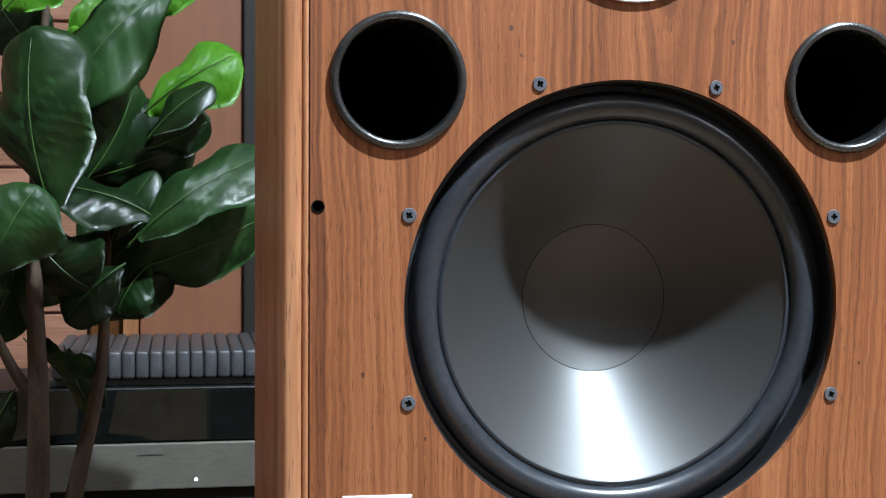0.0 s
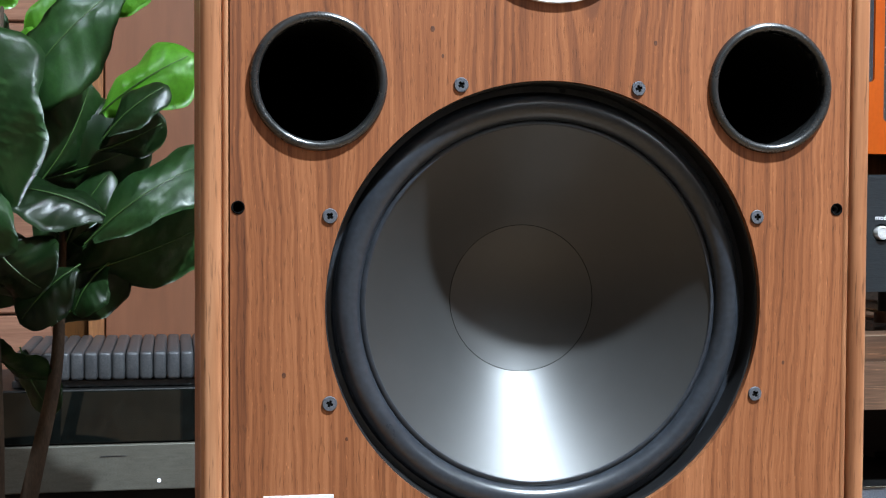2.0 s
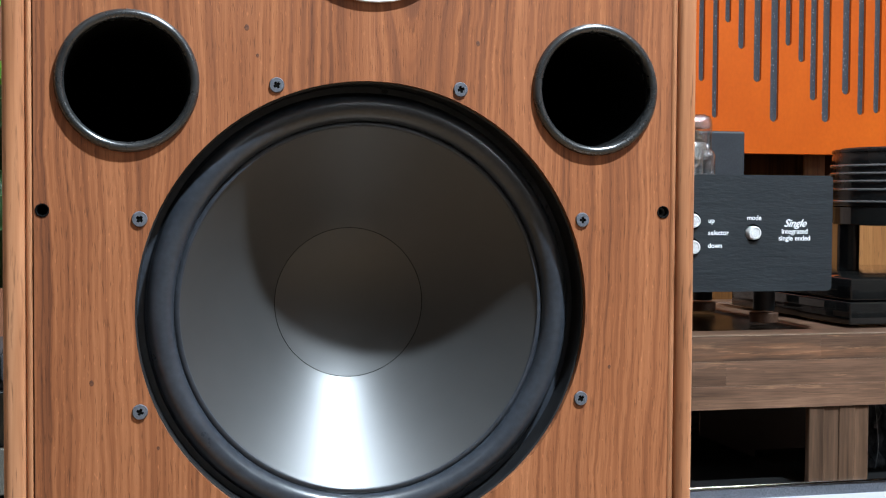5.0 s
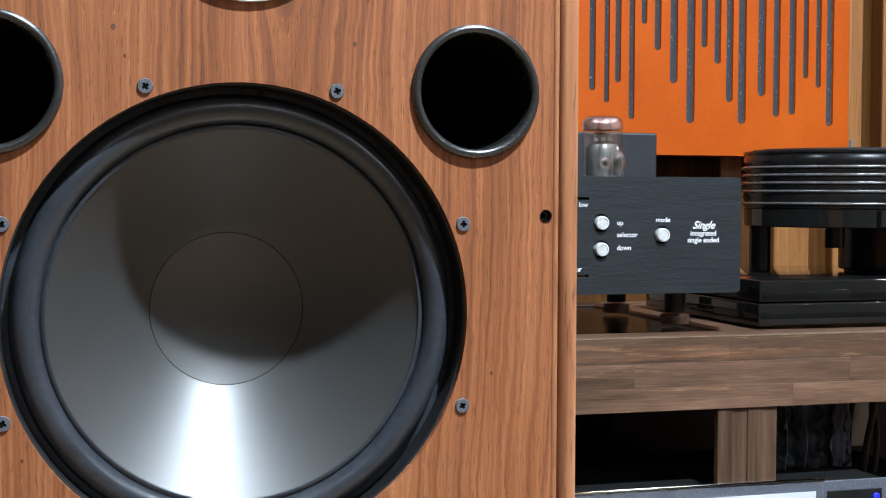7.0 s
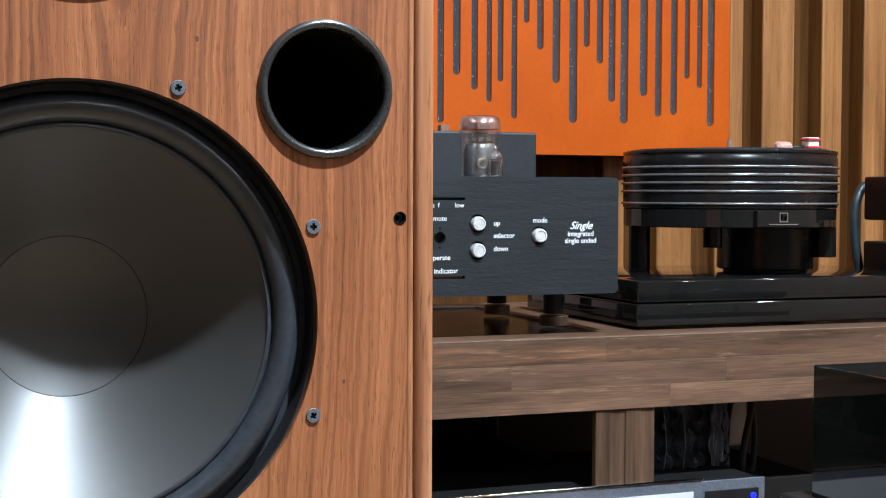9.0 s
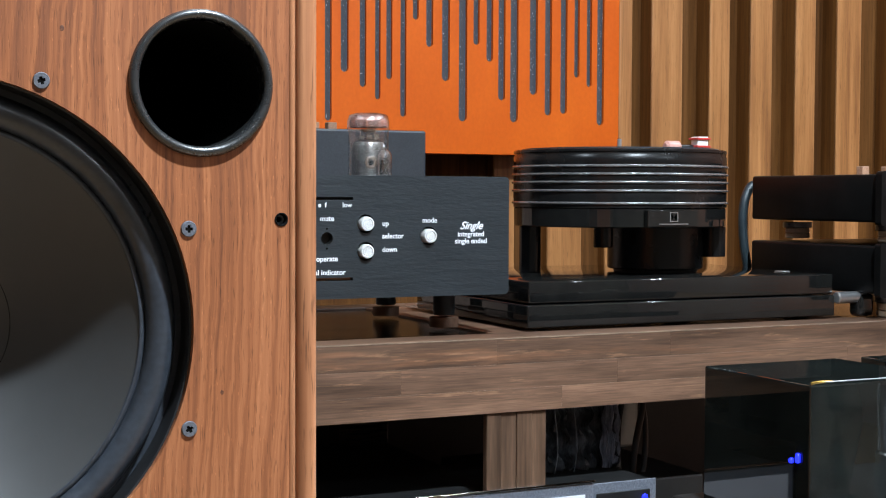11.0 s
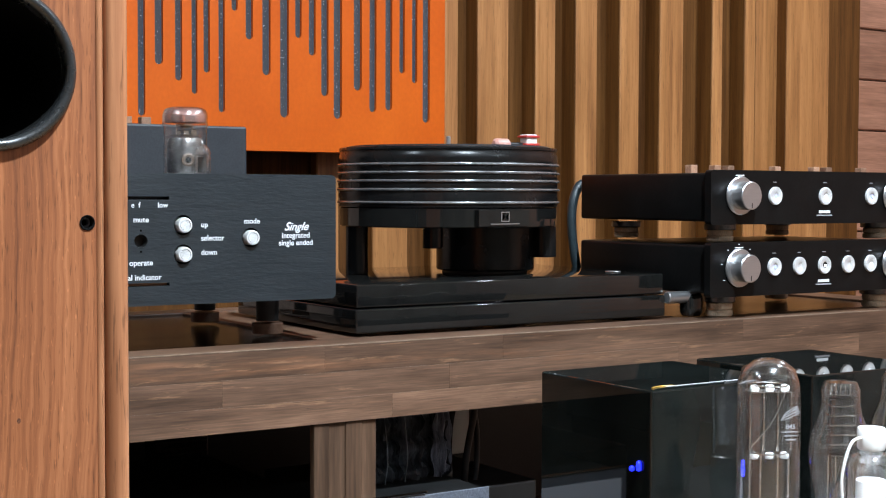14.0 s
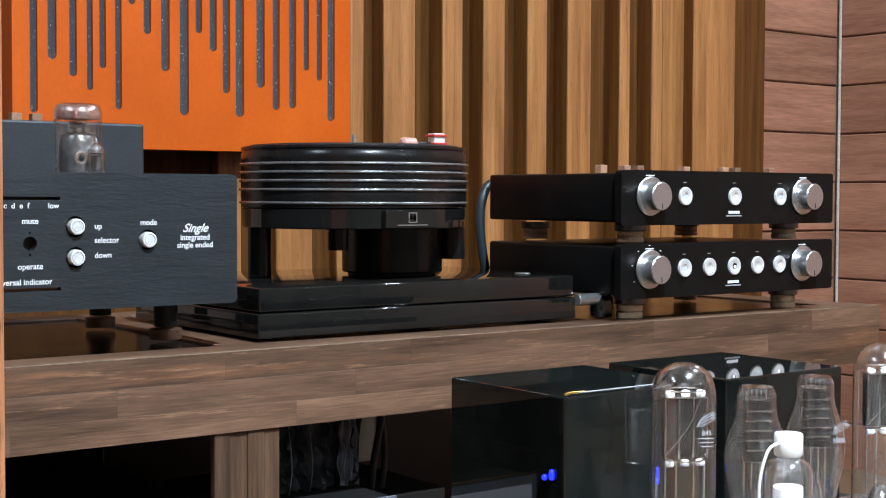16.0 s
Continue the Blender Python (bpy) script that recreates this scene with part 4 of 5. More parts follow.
clip = part("headshell", box(0.190, 0.209, 0.074, 0.092, 0.2405, 0.2640, 0.001), M_CERAMIC, tt, "white cartridge body")
for cz in (0.2470, 0.2590):
    part("headshell_clip", box(0.187, 0.212, 0.071, 0.095, cz, cz + 0.0035, 0.0008), M_RED, clip, "red clip")
part("push_dot", cyl(0.011, 0.0015, "z", (0.215, -0.10, 0.0632), 0.0005), M_STEEL, tt)

# ---- pair of preamplifiers ----
CX0, CX1, CY = 1.303, 1.755, 0.701


def preamp(z0, z1, buttons, label):
    p = thing("preamplifier", (CX0 + CX1) / 2, CY, z0, label, "preamplifier", "stacked preamplifiers")
    h, w = z1 - z0, (CX1 - CX0) / 2
    face = part("faceplate", plate(rect(-w, w, 0, h, 0.005), [], 0, 0.012), M_PREAMP, p, "satin black faceplate")
    part("case", box(-w + 0.006, w - 0.006, 0.0125, 0.295, 0.004, h - 0.004, 0.004, 3), M_PREAMP, p, smooth=35)
    zc = h * 0.53
    for kx in (-0.172, 0.153):
        disc = part("knob_plate", cyl(0.0270, 0.004, "y", (kx, -0.0042, zc), 0.0015, 48), M_STEEL, face, "brushed silver knob plate", smooth=40)
        part("knob", lathe([(0, -0.0245), (0.0183, -0.0245), (0.0195, -0.0233), (0.0197, -0.0043), (0, -0.0043)], 48, "y", (kx, 0, zc)), M_STEEL, disc, "machined silver knob", smooth=40)
        part("knob_mark", box(kx - 0.0006, kx + 0.0006, -0.0249, -0.0240, zc - 0.017, zc - 0.010), M_BLACK, disc)
        for i in range(7):
            a = radians(-30 + 40 * i)
            if z0 < 0.6 and kx < 0:
                bar(kx + 0.033 * math.cos(a) - 0.0012, kx + 0.033 * math.cos(a) + 0.0012, zc + 0.033 * math.sin(a) - 0.0005, zc + 0.033 * math.sin(a) + 0.0005, -0.0004, face)
    for bx, lit in buttons:
        bz = part("button", lathe([(0.0048, -0.0030), (0.0056, -0.0036), (0.0122, -0.0036), (0.0128, -0.0028), (0.0128, -0.0002), (0.0048, -0.0002)], 40, "y", (bx, 0, zc), close=True), M_BUTTON, face, "round silver button", smooth=40)
        part("button_core", lathe([(0, -0.0016), (0.0040, -0.0022), (0.0047, -0.0026), (0.0047, -0.0002), (0, -0.0002)], 24, "y", (bx, 0, zc)), M_BLACK if lit == 2 else M_BUTTON, bz, smooth=40)
        if lit:
            part("button_led", cyl(0.0022, 0.0012, "y", (bx + 0.0010, -0.0030, zc - 0.001), 0.0003, 16), M_PALEBLUE if lit == 1 else M_STEEL if lit == 0 else M_LED, bz, "lit indicator")
        bar(bx - 0.0032, bx + 0.0032, zc + 0.0190, zc + 0.0199, -0.0004, face, M_DIMPRINT)
    for k in range(6):
        bar(-0.0118 + 0.0040 * k, -0.0086 + 0.0040 * k, h * 0.20, h * 0.20 + 0.0040, -0.0004, face)
    for k in range(9):
        bar(-0.0165 + 0.0037 * k, -0.0138 + 0.0037 * k, h * 0.20 - 0.0040, h * 0.20 - 0.0022, -0.0004, face, M_DIMPRINT)
    bar(0.145, 0.162, h - 0.008, h - 0.0066, -0.0004, face)
    bar(-0.180, -0.164, h - 0.008, h - 0.0066, -0.0004, face)
    for fx, fy in ((-0.165, 0.045), (0.165, 0.045), (-0.165, 0.25), (0.165, 0.25)):
        low = RZ if z0 < 0.6 else 0.633
        cup = part("foot", cyl(0.0225, (z0 - low) * 0.34, "z", (fx, fy, (low - z0) * 0.34), 0.001, 32), M_STEELD, p, "dark steel foot cup", smooth=40)
        part("foot_ring", cyl(0.0185, (z0 - low) * 0.32, "z", (fx, fy, (low - z0) * 0.665), 0.0015, 32), M_WOODFOOT, cup, "pale wooden ring", smooth=40)
        part("foot_pad", cyl(0.0190, (z0 - low) * 0.325, "z", (fx, fy, (low - z0) * 0.995), 0.0015, 32), M_WOODFOOT, cup, "pale wooden disc", smooth=40)
    return p


preamp(0.658, 0.734, ((-0.103, 1), (0.0, 3), (0.100, 1)), "slim black preamplifier with silver knobs standing on another unit")
preamp(0.557, 0.633, ((-0.103, 1), (-0.052, 0), (0.0, 2), (0.051, 0), (0.100, 3)), "slim black line preamplifier with silver knobs on the rack")
for kx, ky in ((1.358, 0.80), (1.405, 0.80), (1.432, 0.80), (1.529, 0.80), (1.614, 0.80), (1.642, 0.80), (1.722, 0.80)):
    c = part("wood_cube", box(-0.0065, 0.0065, -0.0065, 0.0065, 0, 0.0125, 0.0006, 1), M_CUBE)
    c.location = (kx, ky, 0.7303)
    tagged(c, "tiny reddish wooden cube lying on the preamplifier", "wood block", "wooden cubes")
for kx in (0.5839, 0.6095):
    c = part("wood_cube", box(-0.0065, 0.0065, -0.0065, 0.0065, 0, 0.0105, 0.0006, 1), M_CUBE)
    c.location = (kx, 1.02, 0.7870)
    tagged(c, "small reddish wooden cube lying on the valve amplifier's cover", "wood block", "wooden cubes")
cable = tagged(part("cable", pipe([(1.345, 1.000, 0.708), (1.330, 1.02, 0.716), (1.314, 1.02, 0.690), (1.311, 1.02, 0.650), (1.318, 1.02, 0.600), (1.335, 1.02, 0.5345)], 0.0075), M_TEAL, smooth=60), "thick dark teal signal cable hanging behind the preamplifiers", "cable")

# ---- valve power amplifier in front of the rack ----
power = thing("power_amplifier", 1.02, 0.25, 0, "large valve power amplifier with two glossy black transformer boxes", "amplifier")
px, py = 1.02, 0.25
part("chassis", box(0.800 - px, 1.250 - px, 0.03 - py, 0.475 - py, 0.25, 0.372, 0.004), M_BLACK, power, "satin black chassis")
part("deck", box(0.804 - px, 1.246 - px, 0.034 - py, 0.268 - py, 0.3722, 0.3761, 0.001), M_DECK, power, "polished steel deck")
part("stand", box(0.82 - px, 1.235 - px, 0.06 - py, 0.46 - py, 0, 0.2498, 0.003), M_BLACK, power)
for a, b in ((0.820, 1.000), (1.036, 1.218)):
    part("transformer_box", box(a - px, b - px, 0.272 - py, 0.443 - py, 0.3722, 0.516, 0.0018), M_SMOKE, power, "glossy black transformer cover")
for by, bz, bh in ((0.2875, 0.4435, 0.0105), (0.2975, 0.4395, 0.0060)):
    part("blue_light", lathe([(0, 0), (0.0022, 0.001), (0.0028, bh * 0.5), (0.0020, bh - 0.001), (0, bh)], 16, "z", (0.8185 - px, by - py, bz - bh / 2)), M_BLUE, power, "small blue light", smooth=60)
part("blue_light", lathe([(0, 0), (0.0020, 0.001), (0.0026, 0.008), (0.0018, 0.016), (0, 0.017)], 16, "z", (0.934 - px, 0.2700 - py, 0.424)), M_BLUE, power, "small blue light", smooth=60)
part("script_bar", box(0.852 - px, 0.972 - px, 0.2865 - py, 0.2900 - py, 0.5161, 0.5164), M_DIMPRINT, power)
sw = part("gold_script", pipe([(0.833 - px, 0.286 - py, 0.5164), (0.845 - px, 0.291 - py, 0.5164), (0.862 - px, 0.290 - py, 0.5164)], 0.0010, 6, None, 0.0005), M_GOLD, power)


def wing_mark(parent, x, z):
    """Three thin printed loops, like a spread wing."""
    bm = bmesh.new()
    for k in range(3):
        loop = [(x + (0.0085 - 0.0012 * k) * math.cos(a) + 0.0015 * math.sin(a), -0.0286, z + 0.0022 * k - 0.002 + 0.0019 * math.sin(a) + 0.0035 * math.cos(a)) for a in (2 * math.pi * i / 14 for i in range(15))]
        pipe(loop, 0.00024, 5, bm, None, 2)
    part("printed_wing", bm, M_DIMPRINT, parent, "pale printed wing mark")


def big_tube(x, y):
    v = valve("power_tube", x, y, 0.3762, 0.177, 0.0285, "straight", "tall clear glass transmitting tube with bright nickel plate", -26)
    part("anode", box(-0.019, 0.019, -0.006, 0.006, 0.094, 0.146, 0.002), M_PLATE, v, "dark grey folded anode")
    for rx in (-0.019, -0.0065, 0.0065, 0.019):
        part("anode_fold", cyl(0.0012, 0.052, "z", (rx, -0.0070, 0.094), 0.0003, 12), M_GETTER, v, smooth=60)
    part("support_wire", pipe([(-0.020, -0.011, 0.098), (0.0, -0.012, 0.122), (0.012, -0.011, 0.148)], 0.0006, 6), M_BRIGHT, v, smooth=60)
    for rz_, rr in ((0.1530, 0.0165), (0.0925, 0.0175)):
        part("ring_wire", lathe([(rr + 0.0008 * math.cos(a), rz_ + 0.0008 * math.sin(a)) for a in (2 * math.pi * i / 6 for i in range(6))], 24, close=True), M_BRIGHT, v, smooth=60)
    for rx in (-0.018, -0.008, 0.008, 0.018):
        part("support_rod", cyl(0.0010, 0.070, "z", (rx, -0.004, 0.020), 0.0002, 8), M_BRIGHT, v)
    part("stem", lathe([(0.020, 0.006), (0.014, 0.022), (0.006, 0.034), (0, 0.035)], 20), M_GETTER, v, smooth=50)
    for z in (0.090, 0.151):
        for rx in (-0.014, 0.0, 0.014):
            part("insulator", lathe([(0, 0), (0.0034, 0.001), (0.0042, 0.0035), (0.0034, 0.006), (0, 0.007)], 16, "z", (rx, -0.004, z - 0.004)), M_CERAMIC, v, "white ceramic bead", smooth=60)
    part("spacer", box(-0.019, 0.019, -0.009, 0.009, 0.1465, 0.1478), M_BRIGHT, v)
    wing_mark(v, 0.010, 0.131)
    words("845", 0.0058, 0.006, -0.0284, 0.1175, v, M_DIMPRINT)
    for k, (ba, bb) in enumerate(((0.002, 0.017), (0.004, 0.0165), (0.006, 0.0150))):
        bar(ba, bb, 0.1145 - 0.0035 * k, 0.1151 - 0.0035 * k, -0.0284, v, M_DIMPRINT)
    return v


def st_tube(x, y, n):
    v = valve("triode_tube", x, y, 0.3762, 0.155, 0.0285, "shoulder", "clear shouldered glass triode with ladder-like grey anode", -26)
    part("anode", box(-0.0105, 0.0105, -0.006, 0.006, 0.092, 0.138, 0.0015), M_PLATE, v, "grey ribbed anode")
    for i in range(5):
        part("anode_rib", box(-0.0122, 0.0122, -0.0078, 0.0078, 0.095 + 0.0088 * i, 0.0968 + 0.0088 * i, 0.0004, 1), M_GETTER, v)
    part("mica", cyl(0.019, 0.001, "z", (0, 0, 0.087)), M_GETTER, v)
    part("top_mica", cyl(0.013, 0.001, "z", (0, 0, 0.1415)), M_GETTER, v)
    for i in range(5):
        part("spring", cyl(0.0007, 0.007, "z", (-0.009 + 0.0045 * i, 0, 0.1425), 0.0001, 8), M_BRIGHT, v)
    part("stem", lathe([(0.014, 0.010), (0.011, 0.040), (0.004, 0.060), (0, 0.061)], 20), M_GETTER, v, smooth=50)
    for rx in (-0.011, -0.004, 0.004, 0.011):
        part("support_rod", cyl(0.0008, 0.058, "z", (rx, 0, 0.030), 0.0001, 8), M_BRIGHT, v)
    if n:
        wing_mark(v, 0.012, 0.108)
        words("300B", 0.0060, 0.004, -0.0290, 0.094, v, M_DIMPRINT)
    return v


big_tube(0.877, 0.180)
big_tube(1.161, 0.180)
st_tube(0.949, 0.160, 0)
st_tube(1.050, 0.175, 1)
v = valve("capped_tube", 0.908, 0.090, 0.4002, 0.081, 0.0205, "straight", "small glass tube with white top cap and lead")
part("anode", cyl(0.0125, 0.044, "z", (0, 0, 0.012), 0.001, 24), M_CERAMIC, v, "white inner cylinder", smooth=40)
part("socket", cyl(0.022, 0.024, "z", (0, 0, -0.0240), 0.002, 32), M_BRIGHT, v, "chrome tube socket", smooth=40)
part("top_cap", lathe([(0, 0.0815), (0.0110, 0.0815), (0.0120, 0.0835), (0.0120, 0.099), (0.0110, 0.1005), (0, 0.1005)], 32), M_CERAMIC, v, "white ceramic top cap", smooth=40)
part("cap_lead", pipe([(-0.012, 0, 0.093), (-0.026, 0.0, 0.088), (-0.034, 0.002, 0.060), (-0.030, 0.002, 0.030), (-0.024, 0, 0.004)], 0.0013, 8), M_CERAMIC, v, "thin white lead", smooth=60)
v = valve("capped_tube", 1.100, 0.090, 0.4002, 0.081, 0.0205, "straight", "small glass tube with white top cap and lead")
part("anode", cyl(0.0125, 0.044, "z", (0, 0, 0.012), 0.001, 24), M_CERAMIC, v, "white inner cylinder", smooth=40)
part("socket", cyl(0.022, 0.024, "z", (0, 0, -0.0240), 0.002, 32), M_BRIGHT, v, "chrome tube socket", smooth=40)
part("top_cap", lathe([(0, 0.0815), (0.0110, 0.0815), (0.0120, 0.0835), (0.0120, 0.099), (0.0110, 0.1005), (0, 0.1005)], 32), M_CERAMIC, v, "white ceramic top cap", smooth=40)
part("cap_lead", pipe([(-0.012, 0, 0.093), (-0.024, 0.0, 0.086), (-0.028, 0.002, 0.060), (-0.026, 0.002, 0.030), (-0.024, 0, 0.004)], 0.0013, 8), M_CERAMIC, v, smooth=60)

# ---- lower shelf of the rack ----
disp = thing("display_unit", 0.72, 0.705, 0.166, "grey streaming unit with pale screen and lit sockets", "media player")
part("body", box(-0.235, 0.215, 0.0, 0.20, 0, 0.168, 0.003), M_BLACK, disp)
part("side_bezel", box(0.1185, 0.215, -0.003, -0.0003, 0.010, 0.1705, 0.001), M_BEZEL, disp)
part("film_edge", box(-0.236, 0.119, -0.0115, -0.0088, 0.1745, 0.1772, 0.0008), M_GETTER, disp, "clear protective film edge")
part("screen_bezel", box(-0.232, 0.118, -0.009, -0.0005, 0.010, 0.174, 0.002), M_BEZEL, disp)
part("screen", box(-0.222, 0.105, -0.0100, -0.0092, 0.020, 0.160), M_SCREEN, disp, "pale lit screen")
part("socket_plate", box(0.125, 0.205, -0.0050, -0.0032, 0.120, 0.158, 0.001), M_BLACK, disp)
for i, mm in enumerate((M_BLUE, M_GOLD, M_BLACK)):
    part("socket", box(0.130 + 0.018 * i, 0.144 + 0.018 * i, -0.0062, -0.0051, 0.128, 0.140), mm, disp)
part("led", cyl(0.0042, 0.002, "y", (0.196, -0.0072, 0.148), 0.0005, 16), M_BLUE, disp, "blue power light")
dark = thing("black_player", 0.49, 0.80, 0.166, "black player unit in the dark rack bay", "media player")
part("body", box(-0.185, 0.27, 0.110, 0.38, 0, 0.152, 0.003), M_BLACK, dark)
part("stud", cyl(0.0035, 0.004, "y", (0.236, 0.1058, 0.143), 0.001, 16), M_STEEL, dark, "small steel stud")
bag = bmesh.new()
nb = 26
grid = [[bag.verts.new((0.80 + 0.135 * i / nb + 0.004 * math.sin(j * 1.3), 0.80 + 0.012 * math.sin(i * 1.9 + j * 0.35) + 0.006 * math.sin(i * 0.7), 0.335 + 0.095 * j / 14)) for j in range(15)] for i in range(nb + 1)]
for i in range(nb):
    for j in range(14):
        bag.faces.new((grid[i][j], grid[i + 1][j], grid[i + 1][j + 1], grid[i][j + 1]))
bmesh.ops.solidify(bag, geom=bag.faces[:], thickness=0.003)
bag_ob = thing("plastic_bag", 0, 0, 0, "crumpled grey clear plastic bag inside the rack", "plastic bag")
part("film", bag, M_BAG, bag_ob, "crumpled grey film", smooth=60)
for fx in (0.832, 0.861):
    part("fold", pipe([(fx, 0.783, 0.336), (fx + 0.003, 0.781, 0.37), (fx - 0.002, 0.783, 0.428)], 0.0009, 6, None, 0.0004), M_BAG, bag_ob, smooth=60)

strip = bmesh.new()
cols = [[strip.verts.new((0.906 + 0.0018 * i + 0.002 * math.sin(j * 0.9 + i * 0.3), 0.786 + 0.004 * math.sin(i * 1.1 + 0.25 * j), 0.336 + 0.0055 * j + (0.010 if j == 0 and i > 8 else 0))) for j in range(18)] for i in range(15)]
for i in range(14):
    for j in range(17):
        strip.faces.new((cols[i][j], cols[i + 1][j], cols[i + 1][j + 1], cols[i][j + 1]))
bmesh.ops.solidify(strip, geom=strip.faces[:], thickness=0.001)
part("hanging_strip", strip, M_STRIPFILM, bag_ob, "pale blue-grey speckled strip", smooth=60)
plug = thing("plug_lead", 0.980, 0.83, 0.30, "black looped lead round a white plug in the rack", "cable")
part("lead", pipe([(-0.018, 0, 0.0), (-0.022, 0, 0.06), (-0.012, 0.004, 0.115), (0.012, 0.006, 0.125), (0.024, 0.004, 0.09), (0.022, 0, 0.03), (0.010, 0, -0.01)], 0.0042, 10), M_CABLE, plug, smooth=60)
part("lead", pipe([(-0.006, -0.01, -0.01), (-0.002, -0.012, 0.05), (0.010, -0.010, 0.10), (0.016, -0.006, 0.125)], 0.0048, 10), M_CABLE, plug, smooth=60)
part("plug", box(-0.016, 0.018, 0.008, 0.026, 0.050, 0.122, 0.006, 3), M_CERAMIC, plug, "white plug", smooth=40)
block = thing("terminal_block", 0.93, 0.885, 0.166, "low black box under the plastic bag in the rack", "box")
part("body", box(-0.14, 0.14, -0.10, 0.16, 0, 0.150, 0.003), M_BLACK, block)
# ---- equipment on the left behind the plant ----
left = thing("power_supply", -0.28, 1.28, 0, "stacked grey unit with ribbed top and dark glass front", "amplifier")
part("front_panel", box(-0.30, 0.20, 0.0, 0.012, 0.247, 0.317, 0.002), M_SILVER, left, "grey anodised panel")
part("body", box(-0.30, 0.20, 0.0125, 0.28, 0.245, 0.40, 0.003), M_BLACK, left)
part("stand", box(-0.29, 0.19, 0.02, 0.27, 0, 0.2448, 0.003), M_BLACK, left)
part("dark_window", box(-0.28, 0.19, 0.004, 0.0122, 0.320, 0.398, 0.001), M_SMOKE, left)
part("top_plate", box(-0.19, 0.20, 0.03, 0.28, 0.4005, 0.412, 0.002), M_HEAT, left)
for i in range(19):
    part("fin", box(-0.185 + 0.0203 * i, -0.1655 + 0.0203 * i, 0.012, 0.28, 0.4125, 0.4555, 0.0055, 3), M_HEAT, left, "grey cooling fin", smooth=40)
part("led", cyl(0.0028, 0.002, "y", (0.026, -0.0021, 0.261), 0.0005, 16), M_LED, left, "white power light")
bar(-0.060, -0.022, 0.2990, 0.3008, -0.0004, left, M_STEELD)

# ---- plant ----
plant = thing("potted_fig_plant", -0.46, 0.86, 0, "leafy fiddle-leaf fig plant with thin brown stems", "plant")
PO = Vector((-0.46, 0.86, 0))
part("pot", lathe([(0, 0), (0.11, 0), (0.14, 0.24), (0.13, 0.24), (0.125, 0.21), (0, 0.21)], 40), M_BLACK, plant, smooth=40)


def stem(pts, r, taper):
    part("stem", pipe([Vector(p) - PO for p in pts], r, 10, None, taper), M_BARK, plant, smooth=70)


stem([(-0.45, 0.86, 0.2), (-0.442, 0.85, 0.34), (-0.440, 0.84, 0.47), (-0.445, 0.85, 0.62), (-0.44, 0.87, 0.78), (-0.43, 0.88, 0.95)], 0.017, 0.004)
stem([(-0.43, 0.87, 0.2), (-0.395, 0.86, 0.36), (-0.370, 0.86, 0.48), (-0.364, 0.875, 0.60), (-0.36, 0.89, 0.69)], 0.013, 0.003)
stem([(-0.44, 0.85, 0.44), (-0.47, 0.84, 0.49), (-0.50, 0.83, 0.56)], 0.009, 0.004)


def leaf(x, z, tx, tz, w, y=0.85, ty=0.0, tilt=0.0, young=False, cup=0.18):
    """A fiddle-shaped leaf from its stalk (x, y, z) to its tip (tx, y + ty, tz)."""
    a, b = Vector((x, y, z)), Vector((tx, y + ty, tz))
    d = b - a
    length = d.length
    d.normalize()
    n = Matrix.Rotation(radians(tilt), 3, d) @ (Vector((0, -1, 0)) - d * d.dot(Vector((0, -1, 0)))).normalized()
    s = n.cross(d)
    bm = bmesh.new()
    rows = []
    nu, nv = 22, 6
    ph = random.uniform(0, 6)
    for i in range(nu + 1):
        t = i / nu
        half = w / 2 * (math.sin(math.pi * min(1, t ** 1.42 * 0.985 + 0.012)) ** 0.52) * (0.86 + 0.22 * t) * (1 + 0.05 * math.sin(13 * t + ph))
        row = []
        for j in range(-nv, nv + 1):
            u = j / nv
            rip = 0.105 * w * math.sin(t * 9.5 + ph + (1.3 if u > 0 else 0)) * abs(u) ** 1.6 + 0.034 * w * math.sin((t - abs(u) * 0.25) * 40) * min(1, 3 * abs(u)) * (1 - 0.6 * abs(u))
            lift = -cup * w * (u * u) + rip + 0.02 * w * (1 if j == 0 else 0) * -1
            arch = -0.10 * length * (t - 0.5) ** 2 * 4
            row.append(bm.verts.new(a + d * (length * t) + s * (half * u) + n * (lift * (0.3 + 0.7 * math.sin(math.pi * t)) + arch) - PO))
        rows.append(row)
    for i in range(nu):
        for j in range(2 * nv):
            bm.faces.new((rows[i][j], rows[i + 1][j], rows[i + 1][j + 1], rows[i][j + 1]))
    bmesh.ops.solidify(bm, geom=bm.faces[:], thickness=0.0012)
    blade = part("leaf", bm, M_LEAFY if young else M_LEAF, plant, "bright young green leaf" if young else "", smooth=80)
    line = [a + d * (length * t) + n * (-0.10 * length * (t - 0.5) ** 2 * 4 + 0.0012) - PO for t in (-0.06, 0.15, 0.35, 0.55, 0.75, 0.93)]
    part("midrib", pipe(line, 0.0012, 6, None, 0.0004, 4), M_RIB, blade, "pale green midrib", smooth=60)


def fig_leaf(u, v, tu, tv, w, **k):
    leaf(-0.4785 + u * 0.000651, 0.921 - v * 0.000663, -0.4785 + tu * 0.000651, 0.921 - tv * 0.000663, w * 0.00080, **k)


fig_leaf(290, -40, 85, 190, 150, tilt=32, y=0.81, cup=0.10)
fig_leaf(245, 190, 415, 80, 108, young=True, tilt=-22, y=0.87, cup=0.28)
fig_leaf(170, 60, 95, 90, 70, young=True, tilt=10, y=0.90)
fig_leaf(100, 90, 180, -20, 60, young=True, y=0.91)
fig_leaf(240, 20, 330, -60, 70, young=True, y=0.90)
fig_leaf(70, 380, 40, 60, 190, y=0.80, tilt=-35)
fig_leaf(150, 330, 240, 150, 120, y=0.86, tilt=40)
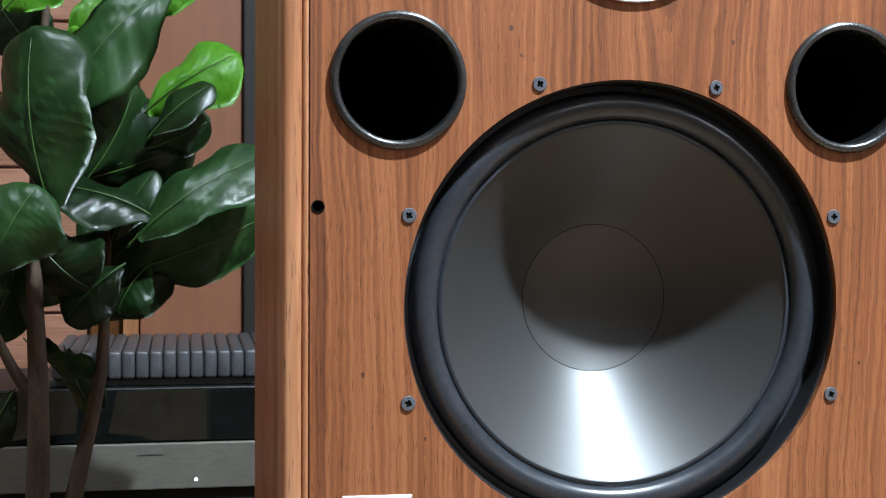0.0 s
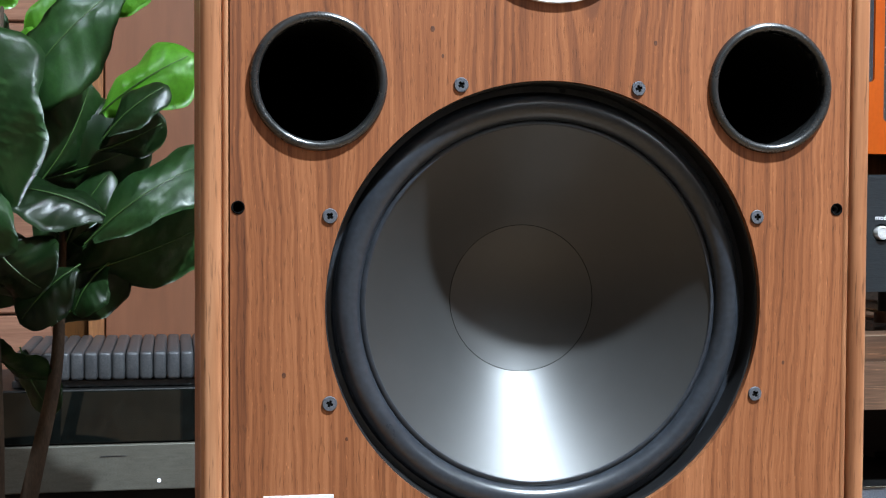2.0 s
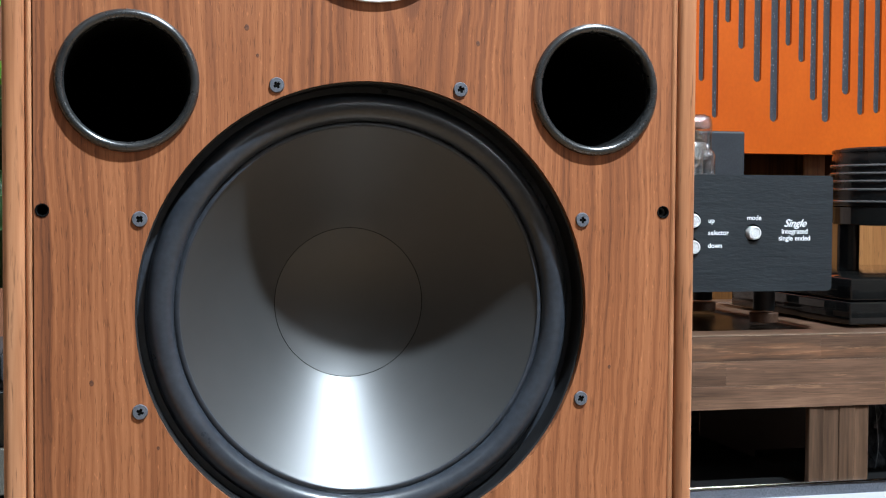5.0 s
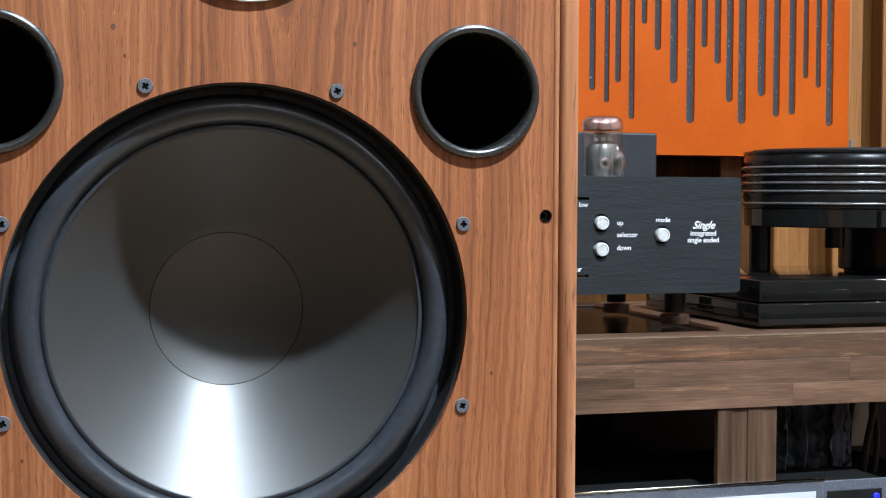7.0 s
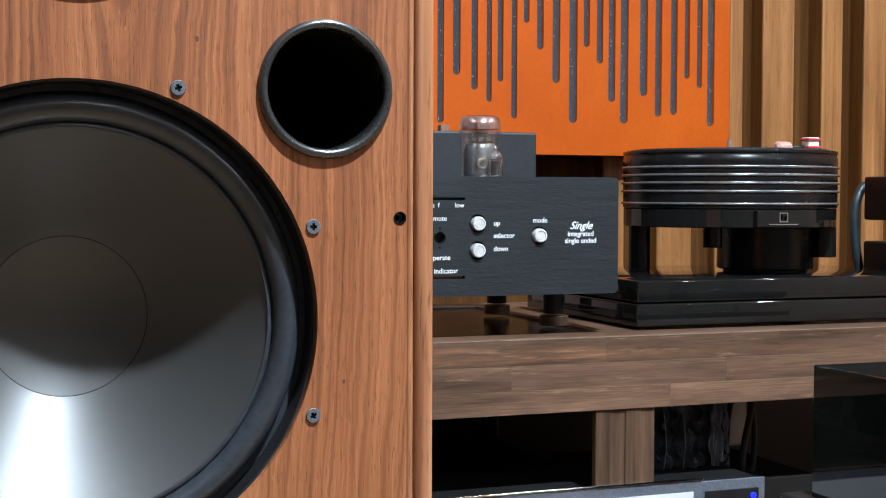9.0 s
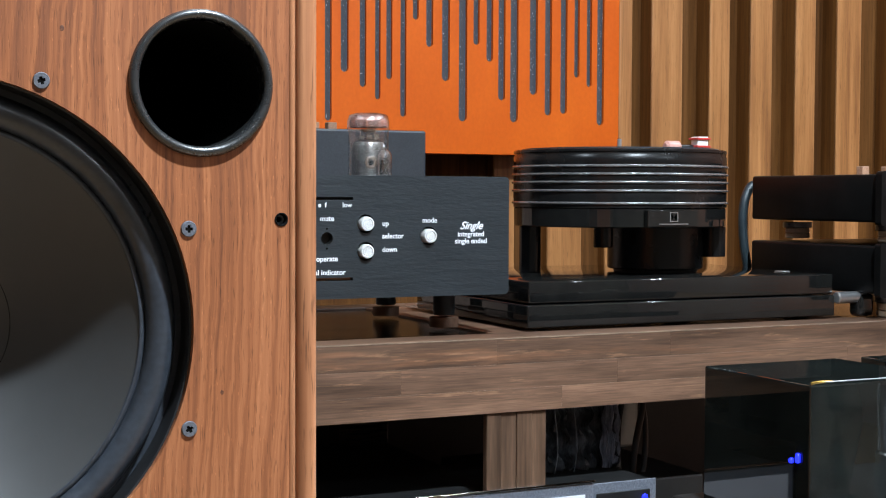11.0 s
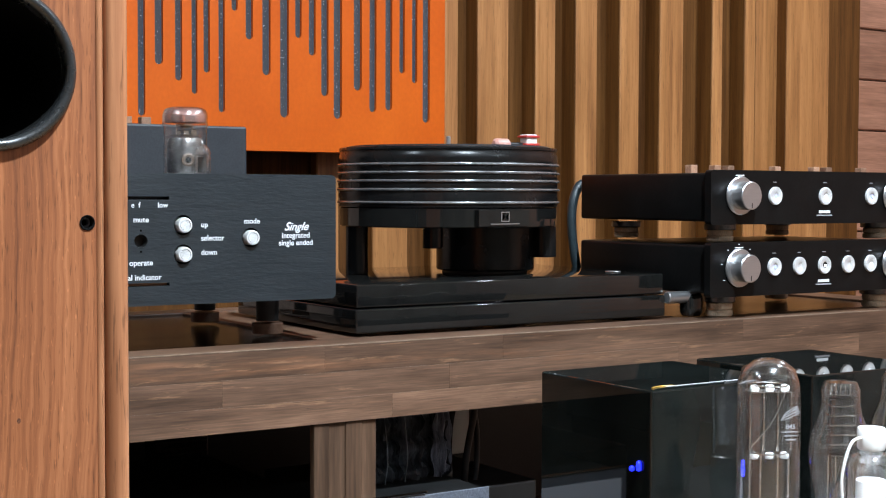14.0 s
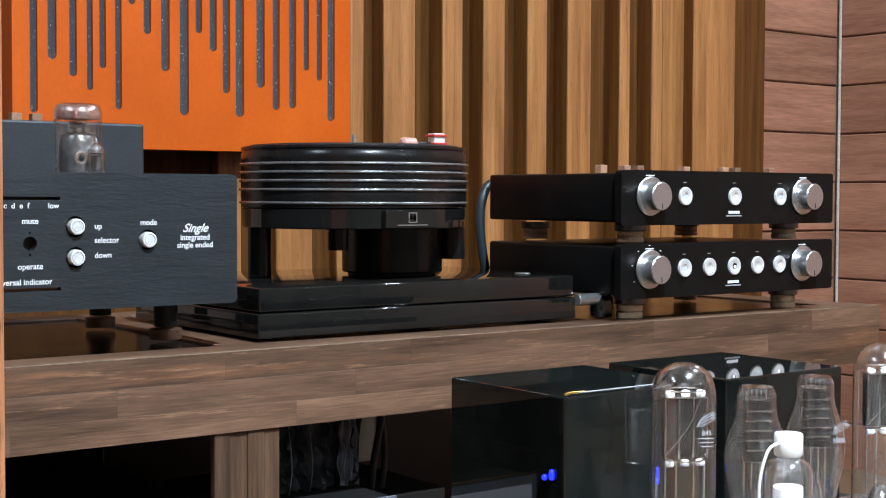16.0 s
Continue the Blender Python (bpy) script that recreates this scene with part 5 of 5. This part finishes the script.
fig_leaf(255, 235, 365, 145, 62, y=0.83, tilt=-30)
fig_leaf(250, 270, 368, 215, 84, y=0.86, tilt=25)
fig_leaf(225, 410, 462, 262, 112, y=0.82, tilt=-34, cup=0.12)
fig_leaf(270, 375, 80, 320, 110, y=0.83, tilt=50)
fig_leaf(185, 505, 475, 395, 150, y=0.88, tilt=22)
fig_leaf(70, 345, 345, 255, 170, y=0.89, tilt=30)
fig_leaf(60, 260, 300, 200, 150, y=0.94, tilt=-35)
fig_leaf(165, 585, 285, 470, 110, y=0.89, tilt=15)
fig_leaf(180, 430, 260, 300, 60, y=0.87, tilt=-20)
fig_leaf(170, 300, 215, 240, 34, young=True, y=0.89)
fig_leaf(200, 470, 100, 570, 90, y=0.84, tilt=35)
fig_leaf(60, 440, 150, 520, 130, y=0.83, tilt=30)
fig_leaf(250, 470, 190, 560, 80, y=0.88, tilt=50)
fig_leaf(30, 620, 150, 690, 90, y=0.86, tilt=60)
fig_leaf(-30, 330, -110, 560, 150, y=0.84, tilt=20)
fig_leaf(0, 20, 90, -60, 90, y=0.86, young=True)
fig_leaf(40, 420, -30, 620, 120, y=0.85, tilt=-30)
fig_leaf(10, 700, -40, 800, 60, y=0.86, tilt=10)
fig_leaf(130, 560, 60, 470, 90, y=0.88, tilt=-40)
fig_leaf(60, 300, 130, 120, 150, y=0.93, tilt=25)
fig_leaf(110, 470, 230, 360, 130, y=0.93, tilt=-25)
fig_leaf(120, 250, 200, 60, 120, y=0.95, tilt=30)
fig_leaf(20, 560, 110, 430, 150, y=0.92, tilt=20)
fig_leaf(60, 110, -40, -20, 120, y=0.92, tilt=-20)
fig_leaf(150, 420, 290, 480, 100, y=0.92, tilt=40)
fig_leaf(0, 180, 90, 250, 130, y=0.90, tilt=35)
fig_leaf(90, 640, 150, 760, 70, y=0.92, tilt=30)
fig_leaf(210, 340, 330, 350, 80, y=0.92, tilt=-40)
fig_leaf(-20, 480, 60, 330, 140, y=0.79, tilt=-25)

structure("corner_trim", box(X1 - 0.011, X1 - 0.004, YB - 0.018, YB - 0.011, 0.001, CEIL - 0.001, 0.003), M_GROUTW, "thin pale grout line in the tiled corner", "trim")
# ---- tiles on the walls ----
def tile_mesh(w, h):
    bm = box(-w / 2, w / 2, -0.011, 0, -h / 2, h / 2, 0.0025, 1)
    me = bpy.data.meshes.new("tile")
    bmesh.ops.recalc_face_normals(bm, faces=bm.faces)
    bm.to_mesh(me)
    bm.free()
    me.materials.append(M_TILE)
    return me


TH, TW = 0.1235, 0.60
full = tile_mesh(TW - 0.004, TH - 0.004)
short = tile_mesh(0.296, TH - 0.004)


def tile(me, x, y, z, rz, parent):
    ob = new("tile", me)
    ob.parent = parent
    ob.matrix_basis = pose(x, y, z, 0, 0, rz)


for k in range(19):
    z = -0.006 + TH * (k + 0.5)
    if z + TH / 2 > CEIL:
        break
    for i in range(3):
        x = X1 - 0.30 - TW * i - (0.0 if k % 2 else 0.30) + 0.30
        if k % 2 == 0 and i == 0:
            tile(short, X1 - 0.15 - 0.002, YB + 0.0078, z, 0, wall_back)
            continue
        xx = X1 - TW * (i + 0.5) if k % 2 else X1 - 0.30 - TW * (i - 0.5)
        tile(full, xx - 0.002, YB + 0.0078, z, 0, wall_back)
    for i in range(3):
        xx = -0.43 - 0.002 - TW * (i + 0.5) - (0.0 if k % 2 else 0.30)
        tile(full, xx, YB + 0.0078, z, 0, wall_back)
        if k % 2 == 0 and i == 0:
            tile(short, -0.43 - 0.15, YB + 0.0078, z, 0, wall_back)
    for i in range(4):
        yy = YB - 0.012 - TW * (i + 0.5) - (0.0 if k % 2 == 0 else 0.30)
        tile(full, X1 + 0.0078, yy, z, -90, wall_right)
        if k % 2 and i == 0:
            tile(short, X1 + 0.0078, YB - 0.012 - 0.15, z, -90, wall_right)
